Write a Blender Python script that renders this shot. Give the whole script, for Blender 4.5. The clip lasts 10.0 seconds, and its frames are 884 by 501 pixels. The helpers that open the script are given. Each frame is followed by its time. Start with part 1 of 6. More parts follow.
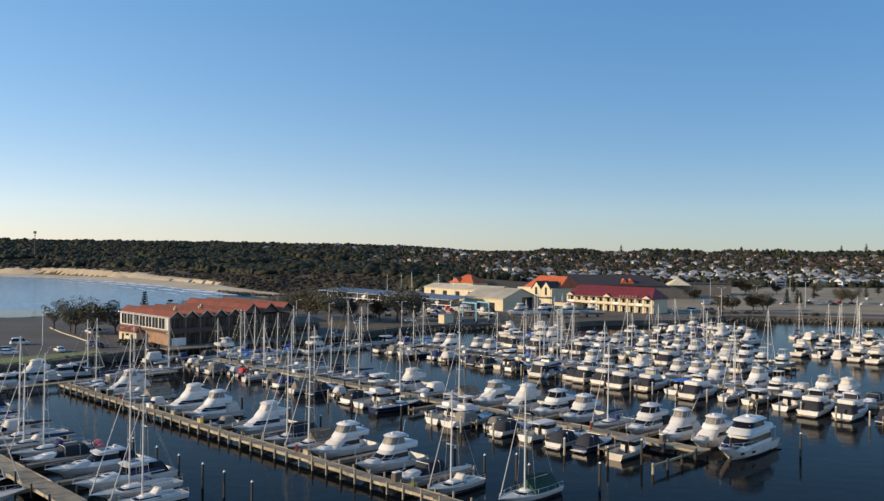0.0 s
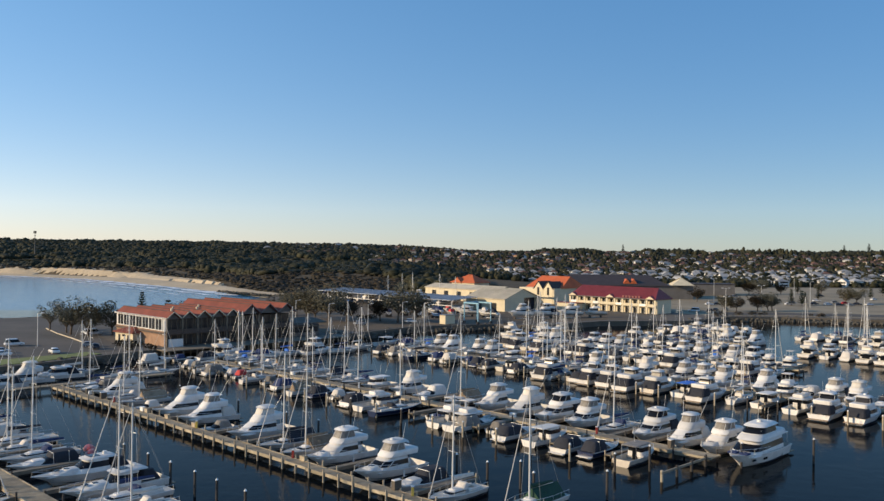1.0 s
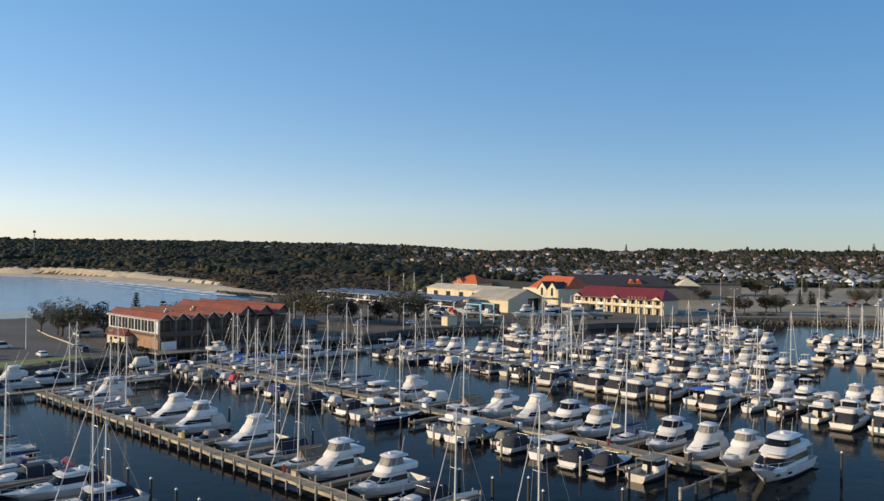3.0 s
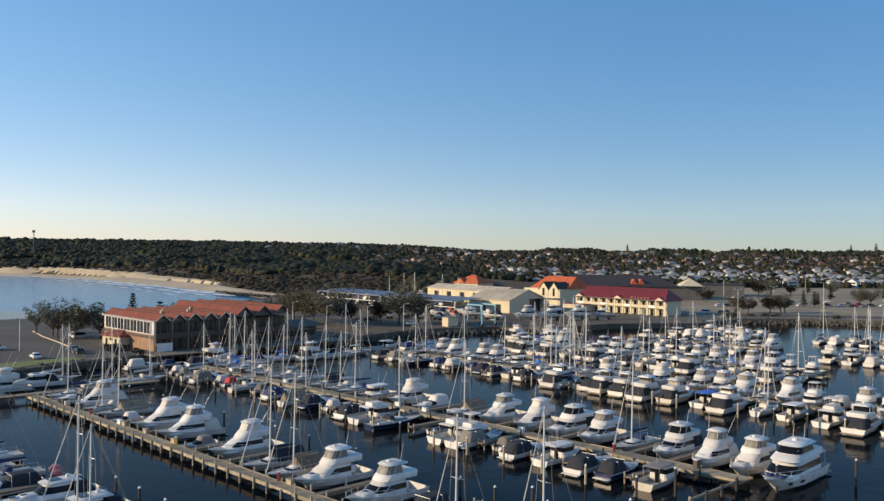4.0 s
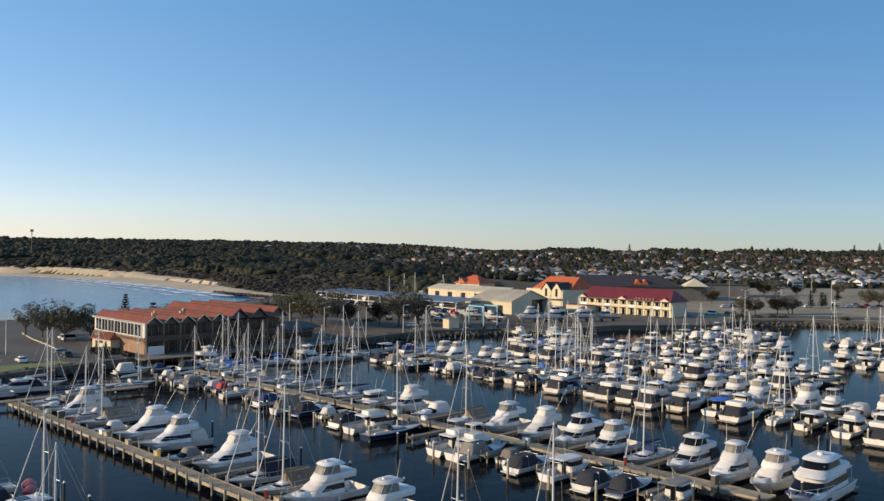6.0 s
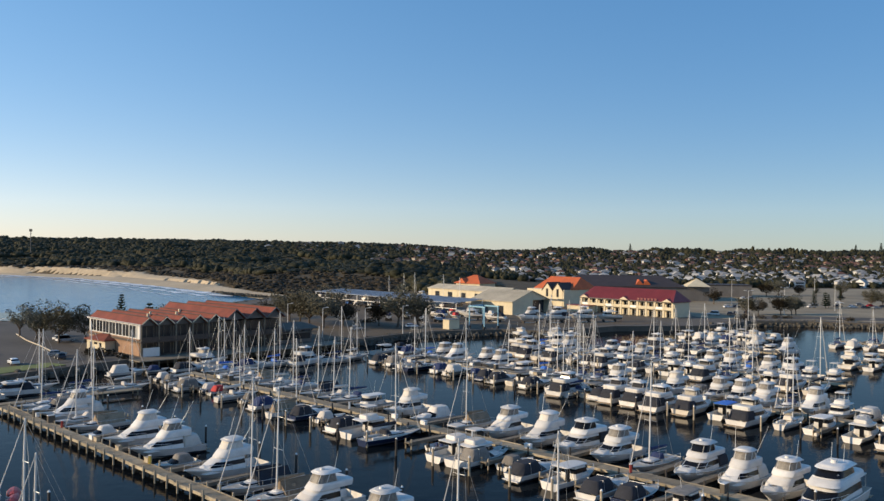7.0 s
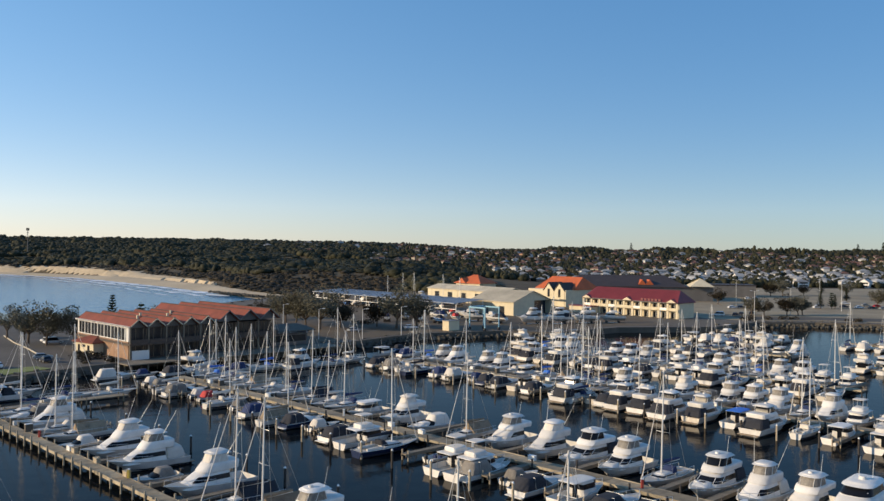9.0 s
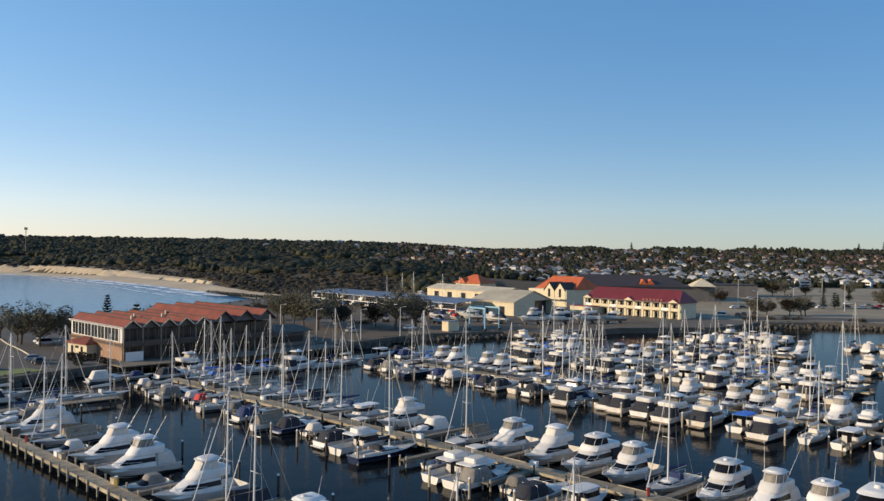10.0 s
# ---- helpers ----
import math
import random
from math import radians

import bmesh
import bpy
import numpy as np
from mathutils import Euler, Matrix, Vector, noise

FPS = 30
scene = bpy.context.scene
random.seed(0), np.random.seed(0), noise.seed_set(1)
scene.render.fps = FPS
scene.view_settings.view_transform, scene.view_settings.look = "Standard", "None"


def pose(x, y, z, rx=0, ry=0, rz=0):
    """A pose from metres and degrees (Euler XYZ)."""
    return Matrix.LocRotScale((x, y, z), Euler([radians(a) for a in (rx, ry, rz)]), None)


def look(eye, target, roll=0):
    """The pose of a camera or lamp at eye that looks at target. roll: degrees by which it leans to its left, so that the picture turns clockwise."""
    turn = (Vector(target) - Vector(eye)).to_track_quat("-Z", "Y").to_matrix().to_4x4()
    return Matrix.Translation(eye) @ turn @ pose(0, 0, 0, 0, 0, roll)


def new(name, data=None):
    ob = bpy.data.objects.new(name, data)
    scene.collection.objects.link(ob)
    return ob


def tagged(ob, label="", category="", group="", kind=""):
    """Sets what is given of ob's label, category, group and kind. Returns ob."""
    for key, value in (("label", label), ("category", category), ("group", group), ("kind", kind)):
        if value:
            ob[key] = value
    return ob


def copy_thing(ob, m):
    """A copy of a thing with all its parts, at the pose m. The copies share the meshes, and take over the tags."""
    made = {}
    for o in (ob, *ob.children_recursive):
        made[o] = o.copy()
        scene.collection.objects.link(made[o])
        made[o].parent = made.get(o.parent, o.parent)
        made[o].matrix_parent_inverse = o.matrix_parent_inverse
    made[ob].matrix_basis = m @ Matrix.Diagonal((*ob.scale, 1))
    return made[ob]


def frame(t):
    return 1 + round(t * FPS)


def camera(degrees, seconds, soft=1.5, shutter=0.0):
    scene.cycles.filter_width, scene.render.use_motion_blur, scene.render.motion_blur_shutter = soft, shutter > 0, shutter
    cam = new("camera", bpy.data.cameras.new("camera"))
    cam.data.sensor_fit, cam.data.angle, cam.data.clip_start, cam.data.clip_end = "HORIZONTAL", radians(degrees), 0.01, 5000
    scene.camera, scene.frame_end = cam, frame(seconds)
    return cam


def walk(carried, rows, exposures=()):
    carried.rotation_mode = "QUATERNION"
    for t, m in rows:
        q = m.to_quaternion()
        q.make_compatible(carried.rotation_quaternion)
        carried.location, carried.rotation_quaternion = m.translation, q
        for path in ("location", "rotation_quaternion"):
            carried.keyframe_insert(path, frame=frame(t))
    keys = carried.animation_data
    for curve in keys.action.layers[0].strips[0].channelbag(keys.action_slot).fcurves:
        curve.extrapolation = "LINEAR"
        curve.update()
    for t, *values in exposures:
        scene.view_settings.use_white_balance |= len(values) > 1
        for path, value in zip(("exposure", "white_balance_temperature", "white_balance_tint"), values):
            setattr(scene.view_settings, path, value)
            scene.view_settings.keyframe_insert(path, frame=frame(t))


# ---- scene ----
# ---------------------------------------------------------------- camera
cam = camera(55.0, 10.0, soft=1.42)
PATH = [
    (0.0, pose(0.097, -4.332, 29.545, 89.954, -0.58, 0.026)),
    (1.0, pose(0.094, -0.456, 29.487, 89.948, -0.59, 0.112)),
    (2.0, pose(0.101, 3.415, 29.476, 89.939, -0.60, 0.187)),
    (3.0, pose(0.117, 7.248, 29.501, 89.928, -0.61, 0.251)),
    (4.0, pose(0.143, 11.022, 29.552, 89.914, -0.62, 0.304)),
    (5.0, pose(0.179, 14.726, 29.618, 89.897, -0.63, 0.346)),
    (6.0, pose(0.225, 18.361, 29.690, 89.878, -0.65, 0.378)),
    (7.0, pose(0.280, 21.938, 29.756, 89.856, -0.66, 0.398)),
    (8.0, pose(0.344, 25.482, 29.806, 89.832, -0.67, 0.408)),
    (9.0, pose(0.419, 29.025, 29.830, 89.804, -0.68, 0.407)),
    (10.0, pose(0.503, 32.613, 29.818, 89.774, -0.69, 0.395)),
]
walk(cam, PATH)

# ---------------------------------------------------------------- sky, sun
SUN_EL, SUN_AZ = radians(17), radians(260)      # low evening sun, over the sea
world = bpy.data.worlds.new("sky")
scene.world = world
world.use_nodes = True
wn, wl = world.node_tree.nodes, world.node_tree.links
sky = wn.new("ShaderNodeTexSky")
sky.sky_type = "NISHITA"
sky.sun_disc = False
sky.sun_elevation, sky.sun_rotation = SUN_EL, -SUN_AZ
sky.altitude, sky.air_density, sky.dust_density, sky.ozone_density = 0, 0.8, 0.2, 2.6
wn["Background"].inputs["Strength"].default_value = 0.305
grade = wn.new("ShaderNodeMix")                     # clear maritime air: a cooler, deeper blue
grade.data_type, grade.blend_type = "RGBA", "MULTIPLY"
grade.inputs[0].default_value = 1.0
grade.inputs[7].default_value = (0.875, 0.90, 0.975, 1)
soft_sky = wn.new("ShaderNodeGamma")
soft_sky.inputs["Gamma"].default_value = 0.45
wl.new(sky.outputs[0], soft_sky.inputs["Color"])
deep_sky = wn.new("ShaderNodeHueSaturation")
deep_sky.inputs["Saturation"].default_value = 1.85
wl.new(soft_sky.outputs[0], deep_sky.inputs["Color"])
wl.new(deep_sky.outputs[0], grade.inputs[6])
# sea haze lightens the air gently towards the sun and leaves it deeper blue away from it
where, toward, span = wn.new("ShaderNodeTexCoord"), wn.new("ShaderNodeVectorMath"), wn.new("ShaderNodeMapRange")
toward.operation, span.interpolation_type = "DOT_PRODUCT", "SMOOTHSTEP"
toward.inputs[1].default_value = (math.sin(SUN_AZ), math.cos(SUN_AZ), 0)
span.inputs["From Min"].default_value, span.inputs["From Max"].default_value = -0.75, 1.0
wl.new(where.outputs["Generated"], toward.inputs[0])
wl.new(toward.outputs["Value"], span.inputs["Value"])
air, haze = wn.new("ShaderNodeMix"), wn.new("ShaderNodeMix")
air.data_type, haze.data_type, haze.blend_type = "RGBA", "RGBA", "MULTIPLY"
air.inputs[6].default_value, air.inputs[7].default_value = (0.92, 1.0, 1.08, 1), (1.96, 1.60, 1.48, 1)
haze.inputs[0].default_value = 1.0
wl.new(span.outputs[0], air.inputs[0])
wl.new(grade.outputs[2], haze.inputs[6])
wl.new(air.outputs[2], haze.inputs[7])
wl.new(haze.outputs[2], wn["Background"].inputs["Color"])
sun = new("sun", bpy.data.lights.new("sun", "SUN"))
sun.data.energy, sun.data.angle, sun.data.color = 5.2, radians(0.6), (1.0, 0.79, 0.53)
to_sun = Vector((math.sin(SUN_AZ) * math.cos(SUN_EL), math.cos(SUN_AZ) * math.cos(SUN_EL), math.sin(SUN_EL)))
sun.matrix_world = look(to_sun * 500, (0, 0, 0))
scene.view_settings.exposure = 0.0


# ---------------------------------------------------------------- materials
def mat(name, color, rough=0.6, metal=0.0, vary=0.15, scale=1.5, fine=12.0, bump=0.0, tint=None, spec=0.5, each=0.0):
    """A paint, plastic, timber or stone: colour broken up at a coarse and a fine scale, with relief."""
    m = bpy.data.materials.new(name)
    m.use_nodes = True
    n, l = m.node_tree.nodes, m.node_tree.links
    b = n["Principled BSDF"]
    b.inputs["Roughness"].default_value = rough
    b.inputs["Metallic"].default_value = metal
    b.inputs["Specular IOR Level"].default_value = spec
    co = n.new("ShaderNodeTexCoord")
    big, small = n.new("ShaderNodeTexNoise"), n.new("ShaderNodeTexNoise")
    big.inputs["Scale"].default_value, small.inputs["Scale"].default_value = scale, fine
    big.inputs["Detail"].default_value, small.inputs["Detail"].default_value = 4, 3
    for t in (big, small):
        l.new(co.outputs["Object"], t.inputs["Vector"])
    add = n.new("ShaderNodeMath")
    add.operation = "MULTIPLY_ADD"
    add.inputs[1].default_value = 0.6
    l.new(small.outputs["Fac"], add.inputs[0])
    l.new(big.outputs["Fac"], add.inputs[2])
    ramp = n.new("ShaderNodeMapRange")
    ramp.inputs["From Min"].default_value, ramp.inputs["From Max"].default_value = 0.5, 1.1
    l.new(add.outputs[0], ramp.inputs["Value"])
    mix = n.new("ShaderNodeMix")
    mix.data_type = "RGBA"
    dark = [c * (1 - vary) for c in color]
    light = list(tint) if tint else [min(0.9, c * (1 + vary)) for c in color]
    mix.inputs[6].default_value, mix.inputs[7].default_value = (*dark, 1), (*light, 1)
    l.new(ramp.outputs[0], mix.inputs[0])
    out = mix.outputs[2]
    if each:
        info, hsv = n.new("ShaderNodeObjectInfo"), n.new("ShaderNodeHueSaturation")
        rng = n.new("ShaderNodeMapRange")
        rng.inputs["To Min"].default_value, rng.inputs["To Max"].default_value = 1 - each, 1 + each * 0.4
        l.new(info.outputs["Random"], rng.inputs["Value"])
        l.new(rng.outputs[0], hsv.inputs["Value"])
        l.new(out, hsv.inputs["Color"])
        out = hsv.outputs[0]
    l.new(out, b.inputs["Base Color"])
    if bump:
        bn = n.new("ShaderNodeBump")
        bn.inputs["Strength"].default_value, bn.inputs["Distance"].default_value = bump, 0.05
        l.new(add.outputs[0], bn.inputs["Height"])
        l.new(bn.outputs[0], b.inputs["Normal"])
    return m


def leaf_mat(name, a, b_, vary=0.5):
    """Foliage: each leaf clump takes its own tone."""
    m = mat(name, a, 0.7, vary=vary, scale=0.022, fine=0.12, tint=b_, spec=0.2)
    n, l = m.node_tree.nodes, m.node_tree.links
    geo, hsv, rng = n.new("ShaderNodeNewGeometry"), n.new("ShaderNodeHueSaturation"), n.new("ShaderNodeMapRange")
    rng.inputs["To Min"].default_value, rng.inputs["To Max"].default_value = 0.82, 1.15
    l.new(geo.outputs["Random Per Island"], rng.inputs["Value"])
    l.new(rng.outputs[0], hsv.inputs["Value"])
    bs = n["Principled BSDF"]
    l.new(bs.inputs["Base Color"].links[0].from_socket, hsv.inputs["Color"])
    l.new(hsv.outputs[0], bs.inputs["Base Color"])
    return m


def water_mat(name, deep, shallow, wave, strength, ior, rough):
    """Water: dark body colour, sky and boats mirrored in small ripples, more so at a low angle."""
    m = bpy.data.materials.new(name)
    m.use_nodes = True
    n, l = m.node_tree.nodes, m.node_tree.links
    n.remove(n["Principled BSDF"])
    body, gloss, blend, fres = (n.new("ShaderNode" + k) for k in ("BsdfDiffuse", "BsdfGlossy", "MixShader", "Fresnel"))
    gloss.inputs["Roughness"].default_value = rough
    gloss.inputs["Color"].default_value = (0.84, 0.81, 0.77, 1)
    fres.inputs["IOR"].default_value = ior
    co = n.new("ShaderNodeTexCoord")
    w1, w2, w3 = (n.new("ShaderNodeTexNoise") for _ in range(3))
    for t, s in ((w1, wave), (w2, wave * 0.22), (w3, 0.02)):
        t.inputs["Scale"].default_value, t.inputs["Detail"].default_value = s, 3
        l.new(co.outputs["Object"], t.inputs["Vector"])
    sm = n.new("ShaderNodeMath")
    sm.operation = "MULTIPLY_ADD"
    sm.inputs[1].default_value = 2.0
    l.new(w2.outputs["Fac"], sm.inputs[0])
    l.new(w1.outputs["Fac"], sm.inputs[2])
    bn = n.new("ShaderNodeBump")
    bn.inputs["Strength"].default_value, bn.inputs["Distance"].default_value = strength, 0.12
    l.new(sm.outputs[0], bn.inputs["Height"])
    mx = n.new("ShaderNodeMix")
    mx.data_type = "RGBA"
    mx.inputs[6].default_value, mx.inputs[7].default_value = (*deep, 1), (*shallow, 1)
    l.new(w3.outputs["Fac"], mx.inputs[0])
    l.new(mx.outputs[2], body.inputs["Color"])
    for k in (gloss, fres):
        l.new(bn.outputs[0], k.inputs["Normal"])
    l.new(fres.outputs[0], blend.inputs[0])
    l.new(body.outputs[0], blend.inputs[1])
    l.new(gloss.outputs[0], blend.inputs[2])
    l.new(blend.outputs[0], n["Material Output"].inputs["Surface"])
    return m


M = {
    "gelcoat": mat("white gelcoat", (0.70, 0.67, 0.62), 0.42, vary=0.14, scale=0.8, each=0.2, spec=0.3),
    "cream": mat("cream gelcoat", (0.58, 0.52, 0.43), 0.3, vary=0.1, each=0.12),
    "navy": mat("navy gelcoat", (0.02, 0.03, 0.07), 0.25, vary=0.2),
    "bluehull": mat("blue paint", (0.05, 0.16, 0.42), 0.35, vary=0.2),
    "red": mat("red paint", (0.36, 0.05, 0.035), 0.4, vary=0.2),
    "boot": mat("dark antifouling paint", (0.03, 0.035, 0.05), 0.5, vary=0.3, each=0.5),
    "deck": mat("off-white non-slip deck", (0.50, 0.46, 0.39), 0.6, vary=0.12, scale=3, each=0.2),
    "teak": mat("weathered teak", (0.30, 0.22, 0.14), 0.7, vary=0.25, scale=4),
    "glass": mat("tinted window", (0.009, 0.010, 0.013), 0.15, vary=0.2, spec=0.18),
    "clears": mat("clear plastic curtains", (0.24, 0.215, 0.18), 0.5, vary=0.45, scale=2.5, fine=6, each=0.35),
    "darkcanvas": mat("dark canvas", (0.018, 0.02, 0.028), 0.85, vary=0.3, bump=0.3),
    "navycanvas": mat("navy canvas", (0.02, 0.035, 0.10), 0.85, vary=0.3, bump=0.3),
    "whitecanvas": mat("white canvas", (0.64, 0.59, 0.52), 0.8, vary=0.1, bump=0.3, each=0.15),
    "bluecanvas": mat("bright blue canvas", (0.04, 0.16, 0.55), 0.8, vary=0.2, bump=0.3),
    "redcanvas": mat("red canvas", (0.45, 0.04, 0.035), 0.8, vary=0.2, bump=0.3),
    "greencanvas": mat("green canvas", (0.012, 0.05, 0.028), 0.8, vary=0.2, bump=0.3),
    "greycanvas": mat("sun-bleached grey canvas", (0.20, 0.18, 0.155), 0.85, vary=0.3, bump=0.3, each=0.35),
    "tancanvas": mat("tan canvas", (0.27, 0.20, 0.13), 0.85, vary=0.3, bump=0.3, each=0.3),
    "alloy": mat("anodised alloy", (0.70, 0.68, 0.64), 0.45, 0.25, vary=0.1),
    "steel": mat("stainless steel", (0.55, 0.55, 0.53), 0.45, 0.7, vary=0.1),
    "timber": mat("weathered jetty timber", (0.30, 0.24, 0.155), 0.85, vary=0.4, scale=0.9, fine=9, bump=0.4, each=0.35),
    "fascia": mat("pale jetty fascia board", (0.36, 0.30, 0.205), 0.8, vary=0.4, scale=0.7, fine=8, each=0.4),
    "pile": mat("dark tarred pile", (0.045, 0.038, 0.032), 0.8, vary=0.4, scale=2, bump=0.4),
    "palepile": mat("bleached timber pile", (0.40, 0.33, 0.23), 0.85, vary=0.3, scale=2, bump=0.4),
    "cap": mat("white pile cap", (0.75, 0.74, 0.7), 0.5),
    "orange": mat("orange plastic", (0.65, 0.13, 0.04), 0.5),
    "yellow": mat("yellow plastic", (0.6, 0.42, 0.08), 0.5),
    "black": mat("black rubber", (0.015, 0.015, 0.016), 0.6),
    "rooftile": mat("terracotta roof tiles", (0.20, 0.046, 0.022), 0.75, vary=0.35, scale=0.35, fine=3.5, bump=0.5),
    "redroof": mat("red painted steel roof", (0.17, 0.026, 0.026), 0.5, vary=0.18, scale=0.3, fine=2),
    "orangeroof": mat("bright orange roof tiles", (0.5, 0.11, 0.03), 0.7, vary=0.2, scale=0.3, fine=3),
    "darkroof": mat("dark brown roof tiles", (0.045, 0.032, 0.028), 0.7, vary=0.3, scale=0.3, fine=3),
    "greyroof": mat("grey steel roof", (0.27, 0.265, 0.26), 0.6, vary=0.15, scale=0.2, fine=2, each=0.3),
    "whiteroof": mat("pale steel roof", (0.36, 0.35, 0.335), 0.7, vary=0.15, scale=0.2, fine=2, each=0.6),
    "shedroof": mat("weathered fibre-cement roof", (0.52, 0.45, 0.33), 0.85, vary=0.25, scale=0.15, fine=2.5),
    "canopyroof": mat("blue-grey steel canopy", (0.36, 0.38, 0.41), 0.4, 0.2, vary=0.15, scale=0.15, fine=1.5),
    "creamwall": mat("cream rendered wall", (0.63, 0.54, 0.37), 0.85, vary=0.12, scale=0.4, fine=6),
    "whitewall": mat("white rendered wall", (0.74, 0.72, 0.68), 0.8, vary=0.1, scale=0.3, fine=4, each=0.3),
    "greywall": mat("grey rendered wall", (0.14, 0.13, 0.12), 0.85, vary=0.2, scale=0.3, fine=4),
    "brick": mat("brown brick wall", (0.35, 0.21, 0.13), 0.85, vary=0.25, scale=0.5, fine=6, each=0.3),
    "concrete": mat("weathered concrete", (0.11, 0.092, 0.07), 0.9, vary=0.25, scale=0.4, fine=5, bump=0.3),
    "asphalt": mat("worn asphalt", (0.085, 0.072, 0.058), 0.9, vary=0.3, scale=0.06, fine=1.2, bump=0.2),
    "gravel": mat("pale gravel yard", (0.27, 0.215, 0.135), 0.9, vary=0.35, scale=0.05, fine=1.0, bump=0.3),
    "grass": mat("mown grass", (0.16, 0.18, 0.05), 0.9, vary=0.35, scale=0.2, fine=4, bump=0.4),
    "rock": mat("limestone rock", (0.085, 0.076, 0.060), 0.9, vary=0.4, scale=0.6, fine=4, bump=0.6),
    "sand": mat("pale beach sand", (0.47, 0.37, 0.24), 0.95, vary=0.25, scale=0.03, fine=0.4),
    "bark": mat("grey-brown bark", (0.11, 0.08, 0.055), 0.9, vary=0.3, scale=3),
    "blind": mat("dark window glass", (0.02, 0.022, 0.026), 0.25, vary=0.3, spec=0.4),
    "foam": mat("white surf foam", (0.75, 0.78, 0.8), 0.8, vary=0.1, scale=0.3),
    "leaf": leaf_mat("olive foliage", (0.020, 0.025, 0.012), (0.050, 0.046, 0.021)),
    "treeleaf": leaf_mat("grey-green tree foliage", (0.11, 0.108, 0.07), (0.18, 0.16, 0.105)),
    "houseroof": mat("faded terracotta house roof", (0.20, 0.095, 0.065), 0.8, vary=0.25, scale=0.3, fine=3, each=0.4),
    "housewall": mat("beige house wall", (0.44, 0.39, 0.32), 0.85, vary=0.15, scale=0.3, fine=4, each=0.35),
    # brown gravel, its colour also darkened for the shade of overhanging trees
    "yardgravel": mat("brown yard gravel darkened for shade", (0.105, 0.076, 0.045), 0.9, vary=0.35, scale=0.05, fine=1.0, bump=0.3),
    # base colour lowered to carry the shade under the club verandah
    "shadowtimber": mat("verandah timber darkened for shade", (0.075, 0.055, 0.043), 0.8, vary=0.25, scale=1.0, fine=6),
    "hoist": mat("pale blue hoist paint", (0.22, 0.42, 0.52), 0.5),
    "fingerwood": mat("grey weathered finger timber", (0.19, 0.155, 0.11), 0.85, vary=0.3, scale=0.9, fine=9, bump=0.4),
    "scrub": leaf_mat("coastal scrub foliage", (0.026, 0.023, 0.013), (0.066, 0.048, 0.026)),
    "pine": leaf_mat("dark pine foliage", (0.022, 0.042, 0.02), (0.04, 0.06, 0.026)),
    "carwhite": mat("white car paint", (0.7, 0.7, 0.7), 0.25, vary=0.05),
    "cargrey": mat("silver car paint", (0.32, 0.33, 0.34), 0.3, 0.3, vary=0.05),
    "cardark": mat("dark car paint", (0.03, 0.035, 0.05), 0.25, vary=0.1),
    "carred": mat("red car paint", (0.4, 0.03, 0.03), 0.25, vary=0.1),
}
WATER = water_mat("harbour water", (0.0045, 0.0065, 0.008), (0.006, 0.0085, 0.011), 1.6, 0.15, 1.125, 0.03)
SEA = water_mat("sea water", (0.025, 0.15, 0.31), (0.045, 0.21, 0.39), 0.35, 0.9, 1.13, 0.15)


# ---------------------------------------------------------------- mesh helpers
def part(name, bm, material, parent=None, label="", smooth=False):
    me = bpy.data.meshes.new(name)
    bmesh.ops.recalc_face_normals(bm, faces=bm.faces)
    if smooth == "creased":                              # soft curves, crisp at the sharp edges
        for e in bm.edges:
            e.smooth = len(e.link_faces) == 2 and e.calc_face_angle(0) < 0.62
    bm.to_mesh(me)
    bm.free()
    me.materials.append(material)
    if smooth:
        me.polygons.foreach_set("use_smooth", [True] * len(me.polygons))
    ob = new(name, me)
    if parent:
        ob.parent = parent
    if label:
        ob["label"] = label
    return ob


def root(name, m, label, category, group=""):
    ob = new(name)
    ob.matrix_world = m
    ob.empty_display_size = 0.5
    return tagged(ob, label, category, group)


def box(bm, x0, x1, y0, y1, z0, z1, bevel=0.0):
    vs = [bm.verts.new((x, y, z)) for x in (x0, x1) for y in (y0, y1) for z in (z0, z1)]
    fs = [bm.faces.new([vs[i] for i in f]) for f in
          ((0, 1, 3, 2), (4, 6, 7, 5), (0, 4, 5, 1), (2, 3, 7, 6), (0, 2, 6, 4), (1, 5, 7, 3))]
    if bevel:
        es = {e for f in fs for e in f.edges}
        bmesh.ops.bevel(bm, geom=list(es), offset=bevel, segments=2, affect="EDGES", profile=0.6)
    return bm


def tube(bm, a, b, r, r2=None, n=6):
    a, b = Vector(a), Vector(b)
    r2 = r if r2 is None else r2
    d = (b - a).normalized()
    s = d.orthogonal().normalized()
    q = d.cross(s)
    ra, rb = [], []
    for i in range(n):
        c, e = math.cos(i * math.tau / n), math.sin(i * math.tau / n)
        ra.append(bm.verts.new(a + (s * c + q * e) * r))
        rb.append(bm.verts.new(b + (s * c + q * e) * r2))
    for i in range(n):
        bm.faces.new((ra[i], ra[(i + 1) % n], rb[(i + 1) % n], rb[i]))
    bm.faces.new(ra[::-1])
    bm.faces.new(rb)
    return bm


def polyline(bm, pts, r, n=5):
    """One bent tube through the points."""
    pts = [Vector(p) for p in pts]
    rings = []
    for i, p in enumerate(pts):
        d = (pts[min(i + 1, len(pts) - 1)] - pts[max(i - 1, 0)]).normalized()
        s = d.cross(Vector((0.13, 0.31, 1))).normalized()
        q = d.cross(s)
        rings.append([p + (s * math.cos(k * math.tau / n) + q * math.sin(k * math.tau / n)) * r for k in range(n)])
    return loft(bm, rings)


